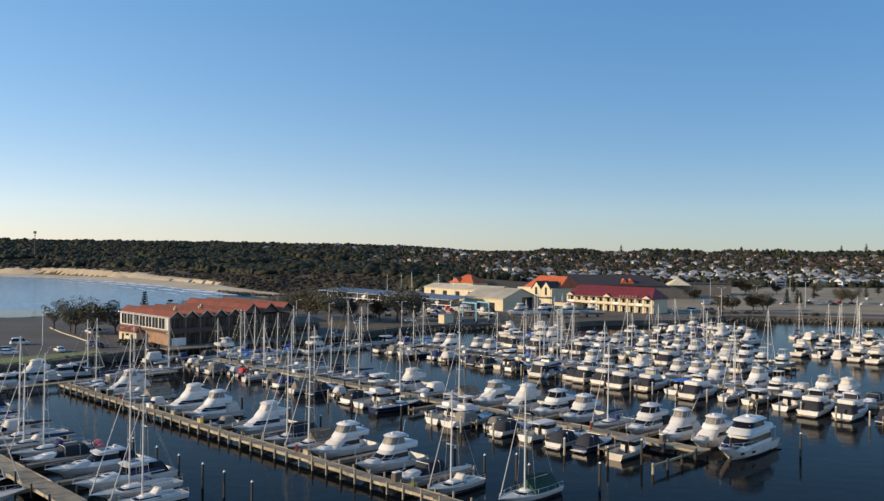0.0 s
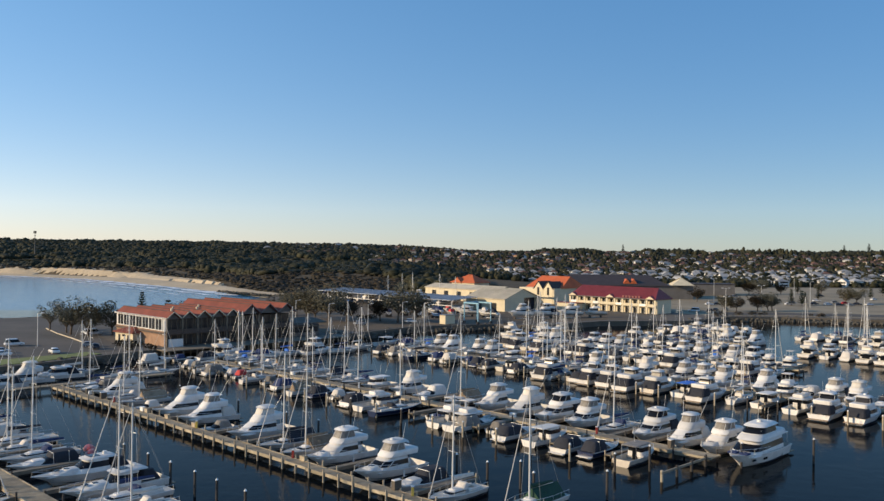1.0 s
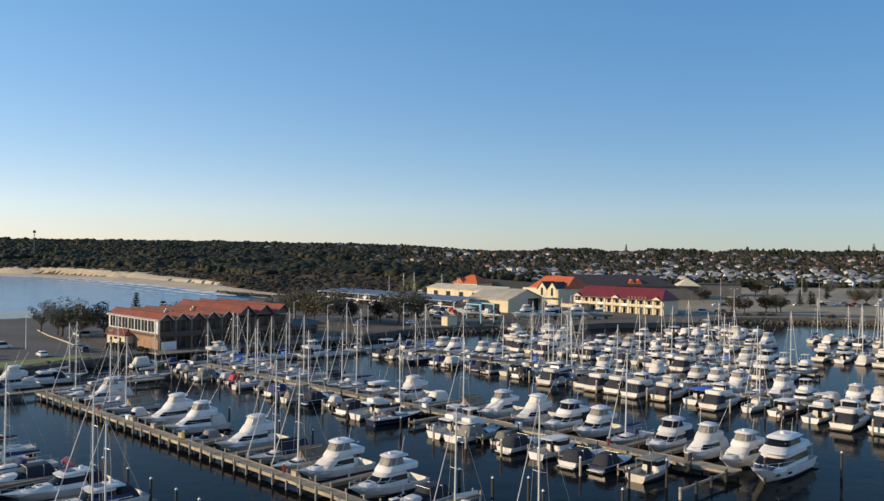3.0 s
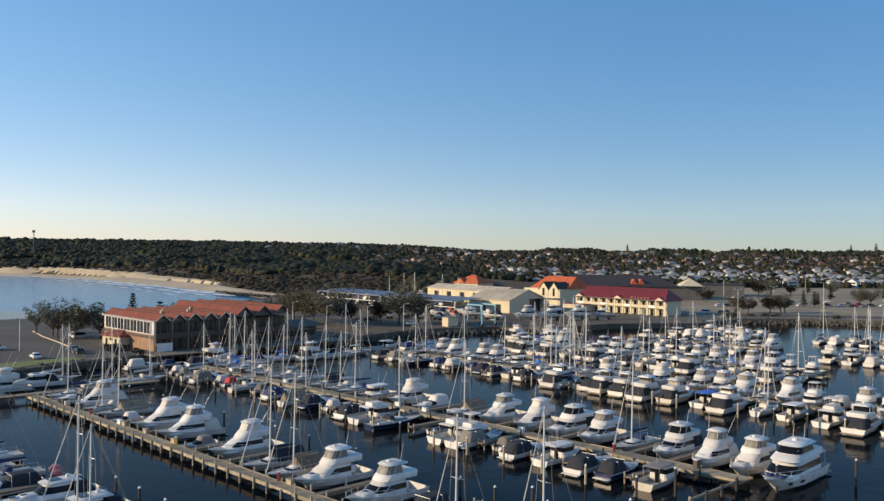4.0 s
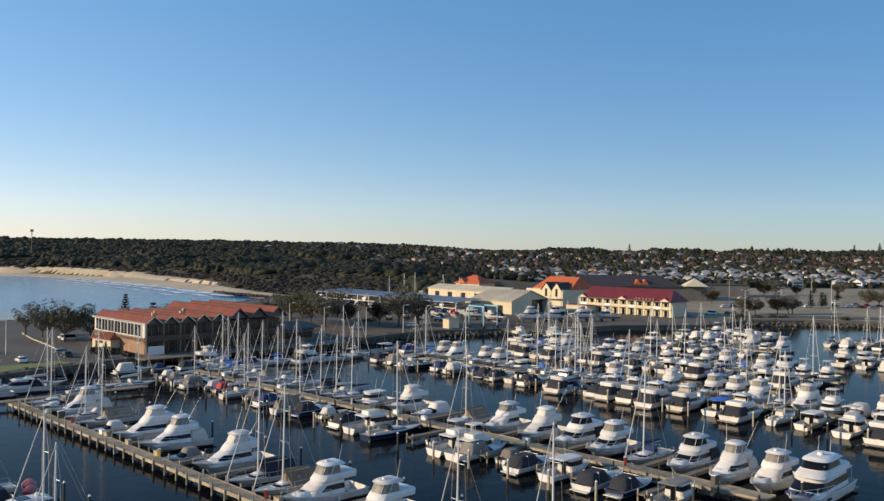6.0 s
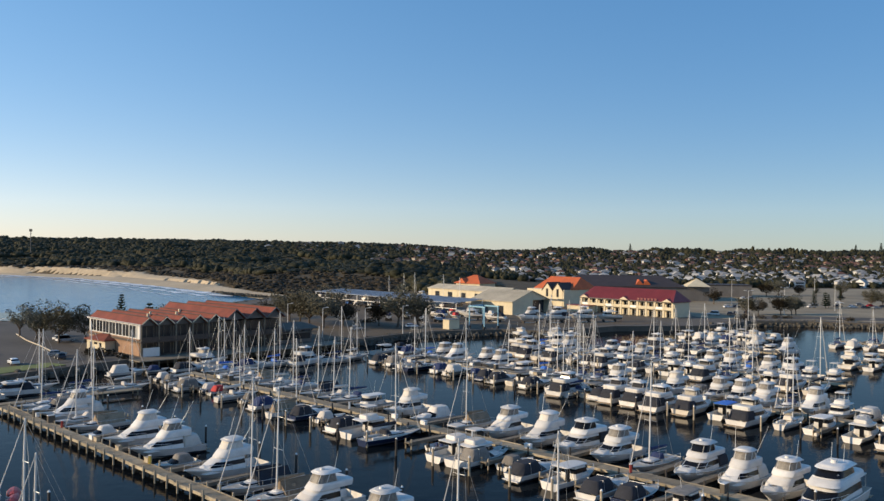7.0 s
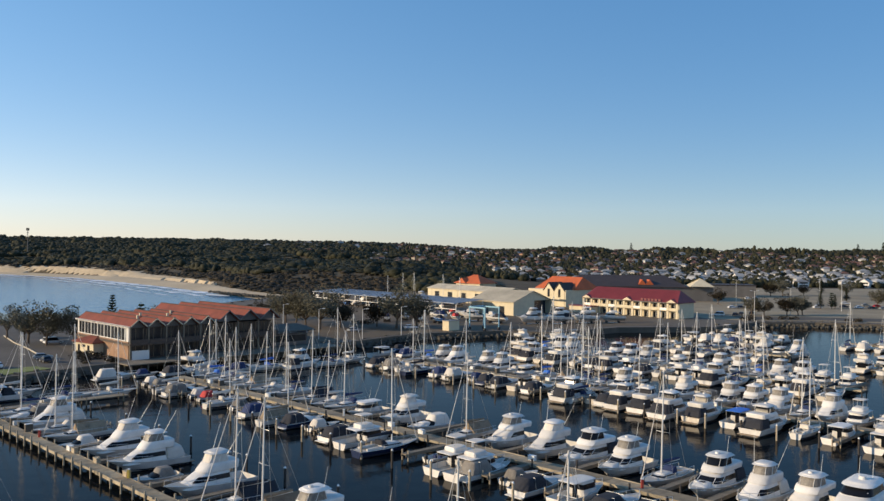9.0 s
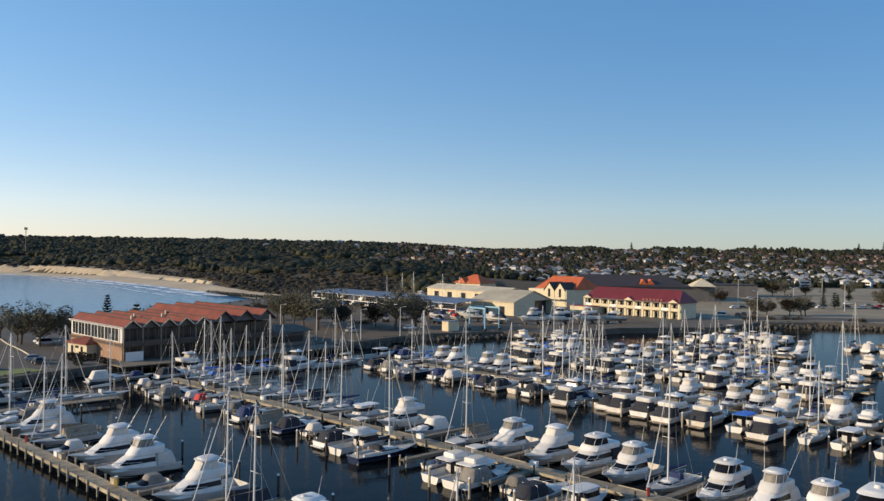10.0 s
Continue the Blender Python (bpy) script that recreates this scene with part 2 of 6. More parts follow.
def slab(bm, pts, z0, z1):
    """An upright prism on the outline pts."""
    lo = [bm.verts.new((x, y, z0)) for x, y in pts]
    hi = [bm.verts.new((x, y, z1)) for x, y in pts]
    n = len(pts)
    bm.faces.new(lo[::-1])
    bm.faces.new(hi)
    for i in range(n):
        bm.faces.new((lo[i], lo[(i + 1) % n], hi[(i + 1) % n], hi[i]))
    return bm


def loft(bm, rings, closed=True, caps=True):
    rows = [[bm.verts.new(p) for p in r] for r in rings]
    n = len(rows[0])
    for a, b in zip(rows, rows[1:]):
        for i in range(n if closed else n - 1):
            bm.faces.new((a[i], a[(i + 1) % n], b[(i + 1) % n], b[i]))
    if caps:
        bm.faces.new(rows[0][::-1])
        bm.faces.new(rows[-1])
    return bm


def B():
    return bmesh.new()


U = Vector((math.cos(radians(-45)), math.sin(radians(-45))))     # along the jetties
V = Vector((-U.y, U.x))                                              # across them, away from the sea wall


def at(u, v):
    p = U * u + V * v
    return p.x, p.y


ANG_U, ANG_V = -45, 45


# ---------------------------------------------------------------- water and land
def structure(name, bm, material, label, category, smooth=False):
    return tagged(part(name, bm, material, smooth=smooth), label, category, kind="structure")


def coast_x(y):
    """The shoreline of the far beach, seen from the harbour."""
    pts = ((500, -108), (525, -126), (620, -198), (754, -316), (825, -428), (930, -640), (1200, -1300), (5200, -9000))
    for (y0, x0), (y1, x1) in zip(pts, pts[1:]):
        if y <= y1:
            return x0 + (x1 - x0) * (y - y0) / (y1 - y0)
    return -9000


def smooth01(a, b, x):
    t = min(1, max(0, (x - a) / (b - a)))
    return t * t * (3 - 2 * t)


def ground_z(x, y):
    """Height of the land: beach, dune scarp, wooded dunes, and the ridge with the suburb."""
    d = (x - coast_x(y)) * 0.78
    n = noise.noise((x * 0.006, y * 0.006, 0)) * 3 + noise.noise((x * 0.025, y * 0.025, 4)) * 1.2
    scarp = smooth01(26, 40, d) * (0.6 + 5.2 * smooth01(670, 830, y)) * (1 + 0.35 * noise.noise((x * 0.04, y * 0.04, 9))) * smooth01(70, -60, x)
    far = smooth01(680, 1500, y + 0.05 * max(0, x))
    left = smooth01(150, -500, x)
    hill = 11 * math.exp(-(((x + 65) / 105) ** 2 + ((y - 700) / 75) ** 2))
    z = 1.6 + scarp + far * (22 + 4 * left) * smooth01(36, 260, d) + hill + n * (smooth01(560, 760, y) if x < 40 else smooth01(715, 880, y)) * smooth01(20, 90, d)
    z -= 10 * smooth01(1600, 2600, y)
    beach = -2.5 + 4.1 * smooth01(-30, 30, d)
    return min(z, beach) if d < 30 else z


def strip(a, b, n):
    return [a + (b - a) * i / n for i in range(n + 1)]


# far land: one sheet out to the horizon
bm = B()
xs = strip(-4800, -900, 30)[:-1] + strip(-900, 900, 290)[:-1] + strip(900, 3600, 25)
ys = strip(505, 1600, 230)[:-1] + strip(1600, 4700, 22)
grid = [[bm.verts.new((x, y, ground_z(x, y) - 0.7 * smooth01(48, 40, (x - coast_x(y)) * 0.78))) for x in xs] for y in ys]
for r0, r1 in zip(grid, grid[1:]):
    for i in range(len(xs) - 1):
        bm.faces.new((r0[i], r0[i + 1], r1[i + 1], r1[i]))
land_mat = mat("sandy scrub ground", (0.068, 0.048, 0.021), 0.95, vary=0.45, scale=0.02, fine=0.25, bump=0.3)
structure("ground", bm, land_mat, "sandy scrub-covered land rising to a low ridge", "ground", smooth=True)

# beach sand lying along the shore
bm = B()
rows = []
shore = [(coast_x(470 + k * 1.5), 470 + k * 1.5) for k in range(460)]
for k in range(len(shore) - 8):
    (x0, y0), (x1, y1) = shore[k], shore[k + 8]
    t = Vector((x1 - x0, y1 - y0)).normalized()
    nx, ny = t.y, -t.x
    near = 0.5 + 0.5 * smooth01(530, 700, y0)         # the sand narrows towards the groyne
    gully = noise.noise((k * 0.32, 0, 2))              # slips and gullies in the eroded face
    top = 41 + 5 * noise.noise((k * 0.06, 0, 2)) + 4 * gully + 3 * noise.noise((k * 1.1, 3, 2))
    line = []
    for d in (-14, -4, 4, 12, 20, 27, 30, 33, 36, 39, top):
        x, y = x0 + nx * d * near, y0 + ny * d * near
        rag = 0.3 + 1.2 * smooth01(660, 820, y0)
        lift = 0.15 if d < 25 else 0.35 + rag * (0.6 * gully + 0.5 * noise.noise((k * 0.9, d * 0.2, 1))) if d < 39.5 else 0.2 + rag * gully
        line.append(bm.verts.new((x, y, max(-0.9, ground_z(x, y)) + lift)))
    rows.append(line)
for a, b in zip(rows, rows[1:]):
    for i in range(len(a) - 1):
        bm.faces.new((a[i], a[i + 1], b[i + 1], b[i]))
structure("beach", bm, M["sand"], "pale sandy beach with an eroded dune scarp", "beach")

# surf lines on the beach
bm = B()
for off, wid in ((-4, 8.0), (-20, 4.5), (-38, 2.0)):
    prev = None
    for k in range(120):
        y = 520 + k * 3.2
        w = wid * (0.35 + abs(noise.noise((k * 0.17, off, 0))) * 1.9)
        o = off + 3 * noise.noise((k * 0.11, off, 5))
        cx = coast_x(y)
        pair = [bm.verts.new((cx + o + s * w, y, 0.10)) for s in (-1, 1)]
        if prev and (k * 7 // 11) % 5:
            bm.faces.new((prev[0], prev[1], pair[1], pair[0]))
        prev = pair
tagged(part("surf", bm, M["foam"]), "thin white lines of surf along the beach", "surf", kind="stuff")

# the sea and the harbour basin
bm = B()
slab(bm, [(-5200, -600), (-700, -600), (-420, 20), (-162, 322), (-153, 330), (-136, 360), (-112, 420), (-96, 480),
          (-70, 560), (-300, 1000), (-5200, 3200)], -4, 0.0)
structure("sea", bm, SEA, "blue ripply sea beside the beach", "sea")
bm = B()
box(bm, -700, 900, -600, 385, -4, 0.004)
structure("water", bm, WATER, "calm dark navy harbour water", "water")

# made ground round the basin: quay with a level top
QUAY = [(-700, -160), (-420, -30), (-190, 130), (-122, 172), (-95, 196), (-81, 221), (-71, 235), (-36, 262), (-37, 269), (-25, 281),
        (-9, 304), (19, 316), (36, 312), (62, 334), (84, 338), (98, 340), (122, 364), (146, 366), (200, 352), (900, 345),
        (900, 700), (110, 680), (60, 560), (-52, 545), (-86, 488), (-96, 480), (-112, 420), (-136, 360), (-153, 330), (-162, 322), (-300, 245), (-500, 140), (-700, 20)]
bm = slab(B(), QUAY, -3, 2.0)
structure("quay", bm, M["concrete"], "concrete quay with a level top round the basin", "quay")


def sheet(name, pts, z, material, label, category):
    bm = B()
    slab(bm, pts, 1.9, z)
    return structure(name, bm, material, label, category)


sheet("pavement", [(-240, 160), (-128, 178), (-100, 201), (-86, 224), (-93, 240), (-112, 268), (-108, 360), (-134, 356),
                   (-151, 328), (-160, 319), (-290, 246)], 2.06, M["asphalt"], "dark asphalt car park by the sea wall", "car park")
sheet("lawn", [(-138, 178), (-121, 174), (-97, 197), (-87, 216), (-92, 219), (-104, 204), (-126, 187)], 2.12, M["grass"],
      "strip of mown green grass along the quay", "grass")
sheet("yard", [(-84, 310), (-36, 275), (-25, 285), (-9, 307), (19, 320), (36, 318), (62, 340), (84, 344), (60, 440), (20, 530),
               (-78, 520), (-92, 440)], 2.05, M["yardgravel"], "dark gravel boat yard", "yard")
sheet("parking_area", [(106, 380), (122, 371), (148, 373), (202, 360), (700, 352), (700, 690), (125, 672), (104, 470)], 2.07,
      M["gravel"], "wide worn gravel and asphalt parking area", "car park")
sheet("road", [(122, 374), (150, 376), (203, 365), (700, 358), (700, 372), (206, 382), (152, 392), (122, 390)], 2.11, M["asphalt"],
      "asphalt road along the harbour", "road")


# low pale kerb between the drive and the lawn
bm = B()
kerb = [(-131, 280), (-120, 264), (-109, 250), (-98, 235), (-92, 226)]
for (ax, ay), (bx, by) in zip(kerb, kerb[1:]):
    d_ = Vector((by - ay, ax - bx)).normalized() * 0.16
    slab(bm, [(ax - d_.x, ay - d_.y), (ax + d_.x, ay + d_.y), (bx + d_.x, by + d_.y), (bx - d_.x, by - d_.y)], 1.95, 2.3)
structure("kerb", bm, M["shedroof"], "low pale limestone kerb along the car park drive", "kerb")


def rocks(name, line, wide, seed, label, z0=0.0):
    """A revetment of tumbled stones, every stone with its own facets."""
    rnd = random.Random(seed)
    vs, fs = [], []
    cube = [(-1, -1, -1), (1, -1, -1), (1, 1, -1), (-1, 1, -1), (-1, -1, 1), (1, -1, 1), (1, 1, 1), (-1, 1, 1)]
    quads = ((0, 3, 2, 1), (4, 5, 6, 7), (0, 1, 5, 4), (1, 2, 6, 5), (2, 3, 7, 6), (3, 0, 4, 7))
    for (ax, ay), (bx, by) in zip(line, line[1:]):
        length = math.hypot(bx - ax, by - ay)
        for _ in range(int(length * wide * 0.9)):
            t, s = rnd.random(), rnd.random()
            nx, ny = -(by - ay) / length, (bx - ax) / length
            x, y = ax + (bx - ax) * t + nx * (s - 0.5) * wide, ay + (by - ay) * t + ny * (s - 0.5) * wide
            z = z0 + s * 1.8 + rnd.uniform(-0.3, 0.3)
            r = rnd.uniform(0.35, 0.8)
            k = len(vs)
            c, e = math.cos(t * 40), math.sin(t * 40)
            for px, py, pz in cube:
                px, py, pz = px * r * rnd.uniform(0.5, 1), py * r * rnd.uniform(0.5, 1), pz * r * rnd.uniform(0.4, 0.8)
                vs.append((x + px * c - py * e, y + px * e + py * c, z + pz))
            fs += [tuple(k + i for i in q) for q in quads]
    me = bpy.data.meshes.new(name)
    me.from_pydata(vs, [], fs)
    me.materials.append(M["rock"])
    return tagged(new(name, me), label, "rocks", kind="stuff")


rocks("rock_revetment", [(-37, 269), (-25, 281), (-9, 304), (19, 316), (36, 312)], 5, 1, "tumbled limestone rocks under the quay edge")
rocks("rock_revetment", [(98, 340), (122, 364), (146, 366), (200, 352), (420, 349)], 7, 2, "tumbled limestone rocks along the harbour edge")
rocks("rock_revetment", [(-190, 130), (-122, 172), (-95, 196), (-81, 221)], 4, 3, "dark limestone rocks below the car park quay")
rocks("rock_revetment", [(-100, 500), (-96, 480), (-112, 420), (-136, 360), (-153, 330), (-162, 322), (-300, 245)], 7, 4, "dark rocks of the sea wall")
rocks("rock_groyne", [(-60, 500), (-100, 505), (-140, 545)], 12, 5, "low dark rock groyne at the end of the beach")


# ---------------------------------------------------------------- jetties
def pile(bm, x, y, top, r=0.16, n=8):
    return tube(bm, (x, y, -3), (x, y, top), r, r * 0.95, n)


def pile_mesh():
    me = bpy.data.meshes.new("finger_post")
    bm = pile(B(), 0, 0, 1.5, 0.12, 6)
    bm.to_mesh(me)
    bm.free()
    me.materials.append(M["palepile"])
    return me


PILE = {}


def mooring_pile(u, v, top=2.6, dark=True, z=0.0):
    """A driven pile with a cap; all alike share their meshes."""
    key = (round(top, 1), dark)
    x, y = at(u, v)
    if key not in PILE:
        p = root("mooring_pile", pose(x, y, 0), "tarred timber mooring pile with a pale cap" if dark else "bleached timber mooring pile standing in the water", "mooring pile", "mooring piles")
        part("shaft", pile(B(), 0, 0, top, 0.17), M["pile" if dark else "palepile"], p)
        part("cap", tube(B(), (0, 0, top), (0, 0, top + 0.22), 0.19, 0.04, 8), M["cap"], p, "white conical cap")
        PILE[key] = p
        return p
    return copy_thing(PILE[key], pose(x, y, 0))


def jetty(u0, u1, v0, v1, fingers, side_posts, label, near_len=0, far_len=0, post="pile"):
    """A fixed timber jetty: deck of planks, fascia boards, bearers, posts; finger jetties are parts of it."""
    x, y = at(u0, (v0 + v1) / 2)
    j = root("jetty", pose(x, y, 0, 0, 0, ANG_U), label, "jetty", "jetties")
    L, W = u1 - u0, (v1 - v0) / 2
    n = int(L / 6)
    bay = part("deck_bay", box(B(), 0.03, L / n - 0.03, -W, W, 0.98, 1.12), M["timber"], j)
    for i in range(1, n):                                # deck bays with open joints between them
        o = new("deck_bay", bay.data)
        o.parent = j
        o.location = (L * i / n, 0, 0)
    for s in (-1, 1):
        boards, x_ = random.Random(int(u0 * 7 + v0 + s)), 0.0
        while x_ < L:                                    # edge boards of uneven length, butted and a little askew
            ln_ = min(boards.uniform(3.2, 5.6) if v0 < 120 else 60, L - x_)
            o_, h_ = s * (W + 0.065 + boards.uniform(0, 0.05)), boards.uniform(1.10, 1.22)
            part("fascia", box(B(), x_, x_ + ln_ - 0.04, o_ - 0.06, o_ + 0.06, h_ - boards.uniform(0.30, 0.46), h_), M["fascia"], j, "pale timber edge board")
            x_ += ln_

    part("bearer", box(B(), 0.1, L - 0.1, -W + 0.25, W - 0.25, 0.62, 0.97), M["pile"], j, "dark bearer under the deck")
    proto = None
    for i in range(int(L / side_posts) + 1):
        for s in (-1, 1):
            if proto is None:
                proto = part("post", pile(B(), 0, 0, 1.5, 0.13, 7), M[post], j, "timber jetty post")
                o = proto
            else:
                o = new("post", proto.data)
                o.parent = j
            o.location = (min(L - 0.2, i * side_posts + 0.3 + 0.5 * noise.noise((i * 1.7, s, u0))), s * (W + 0.28), 0.18 + 1.0 * noise.noise((i * 2.3, s * 3, v0)))
    proto = {}
    for u, s in fingers:
        ln_ = near_len if s < 0 else far_len
        if s not in proto:
            a, b = s * (W + 0.13), s * (W + ln_)
            prof = [(-0.52, 0.6), (-0.44, 0.6), (-0.44, 0.86), (0.44, 0.86), (0.44, 0.6), (0.52, 0.6), (0.52, 1.05), (0.45, 1.05), (0.45, 1.02), (-0.45, 1.02), (-0.45, 1.05), (-0.52, 1.05)]
            proto[s] = part("finger", loft(B(), [[(x_, y_, z_) for x_, z_ in prof] for y_ in (a, b)]), M["fingerwood"], j, "narrow finger jetty")
            o = proto[s]
            proto["post"] = proto.get("post") or pile_mesh()
        else:
            o = new("finger", proto[s].data)
            o.parent = j
        o.location = (u - u0, 0, 0)
        if v0 < 200:
            for e in (-0.62, 0.62):
                q = new("finger_post", proto["post"])
                q.parent = o
                q.location = (e, s * (W + ln_ * 0.96), 0)
    return j


# mooring rows: the jetties run alike, one behind the other
jetty(-200, -92, 33.7, 36.2, [(u, 1) for u in range(-190, -92, 11)] + [(u, -1) for u in range(-190, -92, 11)], 5.5,
      "weathered timber jetty with boats on both sides", 10, 11)
jetty(-176, -61.5, 65.1, 66.7, [(u, 1) for u in (-167.5, -153.6, -142, -132.2, -117.3, -108.5, -87.6, -72.5)], 3.0,
      "long timber jetty with rough posts along its edge", 0, 12, "palepile")
jetty(-192, -56, 108.8, 111.3, [(u, 1) for u in (-182.6, -169, -155.4, -139.8, -132, -116.4, -99.8, -87.1, -74.4, -68.1)] +
      [(u, -1) for u in (-184.3, -173.2, -162.1, -151, -139.9, -128.8, -115.9, -108, -92.7, -82.6, -77, -67.3)], 5.0,
      "timber jetty with finger berths on both sides", 8.5, 11)
jetty(-186, -36, 165.6, 168.0, [(u, 1) for u in range(-180, -38, 12)] + [(u, -1) for u in range(-178, -38, 12)], 5.0,
      "timber jetty crowded with motor boats", 11, 11)
jetty(-178, -84, 207.0, 209.2, [(u, 1) for u in range(-172, -86, 12)] + [(u, -1) for u in range(-172, -86, 12)], 5.5,
      "timber jetty with cruisers moored bow in", 11, 11)
jetty(-161, -119, 252.0, 254.1, [(u, 1) for u in range(-156, -120, 12)] + [(u, -1) for u in range(-156, -120, 12)], 6.0,
      "far timber jetty with motor boats", 10, 10)
jetty(-100, -40, 252.0, 254.1, [(u, 1) for u in range(-94, -42, 12)] + [(u, -1) for u in range(-94, -42, 12)], 6.0,
      "timber jetty across the open channel", 10, 10)
jetty(-121, -40, 300.0, 302.0, [(u, 1) for u in range(-115, -42, 12)] + [(u, -1) for u in range(-115, -42, 12)], 6.0, "jetty near the far quay with small boats", 9, 9)
jetty(-166, -136, 286.0, 288.0, [(u, 1) for u in range(-160, -137, 10)] + [(u, -1) for u in range(-160, -137, 10)], 6.0, "short jetty near the slipway with motor boats", 9, 9)
# walkway joining the first jetties to the quay, and the landing stages by the slipway
x, y = at(-178, 66)
bm = box(B(), -1.2, 1.2, -32, 26, 0.98, 1.12)
for i in range(0, 9):
    for s in (-1, 1):
        pile(bm, s * 1.1, -31 + i * 7, 1.5, 0.14, 6)
tagged(part("walkway", bm, M["timber"]), "timber walkway joining the jetties to the quay", "walkway", kind="structure").matrix_world = pose(x, y, 0, 0, 0, ANG_U)
for (u, v, ln_, ang) in ((-201, 247, 22, ANG_U), (-166, 305, 24, ANG_U + 8)):
    x, y = at(u, v)
    w = root("landing", pose(x, y, 0, 0, 0, ang), "pale timber landing stage by the slipway", "landing stage")
    part("deck", box(B(), 0, ln_, -1.2, 1.2, 1.0, 1.18), M["fascia"], w)
    for i in range(5):
        for s in (-1, 1):
            part("post", pile(B(), i * ln_ / 4, s * 1.15, 1.6, 0.14, 6), M["pile"], w)

# outer piles of the berths
rnd = random.Random(3)
for u in (-167.5, -153.6, -142, -132.2, -117.3, -108.5, -97.8, -87.6, -78, -72.5):
    mooring_pile(u, 81, 2.3, True)
for u in range(-190, -58, 7):
    mooring_pile(u + rnd.uniform(-0.5, 0.5), 96.6, 2.4, rnd.random() < 0.45)
for u in range(-180, -40, 6):
    mooring_pile(u + rnd.uniform(-0.5, 0.5), 152.6, 2.4, rnd.random() < 0.3)
for u in range(-172, -86, 8):
    mooring_pile(u + rnd.uniform(-0.5, 0.5), 194.5, 2.4, rnd.random() < 0.5)
for u in range(-172, -86, 13):
    mooring_pile(u, 180.5, 2.6, True)
    mooring_pile(u, 221.5, 2.6, True)
for u in (-110, -103, -97, -91, -86, -80):
    mooring_pile(u, 50, 3.0, True)
for u, v in ((-47, 121.0), (-60.5, 100.2), (-52.8, 111.0), (-62.5, 78.0), (-57, 85.0), (-67, 81)):
    mooring_pile(u, v, 3.4, True)

# end beams of the second jetty
x, y = at(-56.6, 97.5)
w = root("berth_beam", pose(x, y, 0, 0, 0, ANG_V), "heavy timber fender beam on posts at the jetty end", "fender beam")
part("beam", box(B(), -1.0, 11, -0.14, 0.14, 1.0, 1.28, 0.03), M["fascia"], w)
for i in range(4):
    part("post", pile(B(), -0.8 + i * 3.8, 0, 1.5, 0.2, 8), M["palepile" if i == 0 else "pile"], w)


def service_post(u, v, material, label):
    x, y = at(u, v)
    p = root("service_post", pose(x, y, 1.12), label, "service post", "jetty posts")
    part("body", box(B(), -0.16, 0.16, -0.16, 0.16, 0, 1.05, 0.04), material, p)
    part("lid", box(B(), -0.19, 0.19, -0.19, 0.19, 1.052, 1.14, 0.03), M["cap"], p)


for u in (-151, -121, -95):
    service_post(u, 66.7, M["red"] if u != -121 else M["yellow"], "painted service post on the jetty")
for u in (-169, -134, -104, -75.9):
    service_post(u, 110.1, M["red"] if u == -75.9 else M["cap"], "service post standing on the jetty")
service_post(-71, 66.5, M["yellow"], "yellow dock box standing on the jetty")


BOXES = {}


def dock_box(u, v, kind):
    """A storage box with a lid, left on the jetty."""
    x, y = at(u, v)
    m = pose(x, y, 1.12, 0, 0, ANG_U + 90 * (kind == "tall"))
    if kind not in BOXES:
        p = root("dock_box", m, {"white": "white plastic dock box standing on the jetty", "wood": "weathered wooden locker standing on the jetty", "tall": "grey steel locker standing on the jetty"}[kind], "dock box", "dock boxes")
        h = 1.1 if kind == "tall" else 0.6
        part("body", box(B(), -0.55, 0.55, -0.3, 0.3, 0, h, 0.04), M[{"white": "cap", "wood": "palepile", "tall": "concrete"}[kind]], p)
        part("lid", box(B(), -0.58, 0.58, -0.33, 0.33, h + 0.002, h + 0.09, 0.03), M[{"white": "cap", "wood": "fascia", "tall": "alloy"}[kind]], p)
        BOXES[kind] = p
    else:
        copy_thing(BOXES[kind], m)


clutter = random.Random(55)
for u0, u1, v in ((-172, -66, 66.9), (-186, -62, 110.6), (-180, -45, 167.3)):
    for _ in range(9):
        dock_box(clutter.uniform(u0, u1), v, clutter.choice(("white", "wood", "tall")))


# ---------------------------------------------------------------- boats
def hull_rings(L, W, F, rake=0.9, flare=0.8, stern=0.92, sheer=0.35, z_lo=-0.5, n=12):
    """Half-sections from transom to stem: sheer, topside, chine, keel."""
    out = []
    for i in range(n + 1):
        s = i / n
        fall = max(0, (s - 0.4) / 0.6)
        b = W / 2 * (stern + (1 - stern) * min(1, s / 0.35)) * (1 - fall ** 2.3) + 0.03
        z = F * (1 + sheer * s * s)
        zc = 0.12 + 0.55 * F * s ** 4
        bc = b * (flare - 0.35 * s ** 3)
        x = -L / 2 + L * s
        dx = rake * s ** 5
        zk = z_lo + (0.4 + 0.3 * F) * s ** 6
        mid = ((x - dx * 0.45), (b * 0.55 + bc * 0.45), (z * 0.5 + zc * 0.5))
        out.append([(x, -b, z), (mid[0], -mid[1], mid[2]), (x - dx, -bc, zc), (x - dx * 1.3, 0, zk), (x - dx, bc, zc), mid, (x, b, z)])
    return out


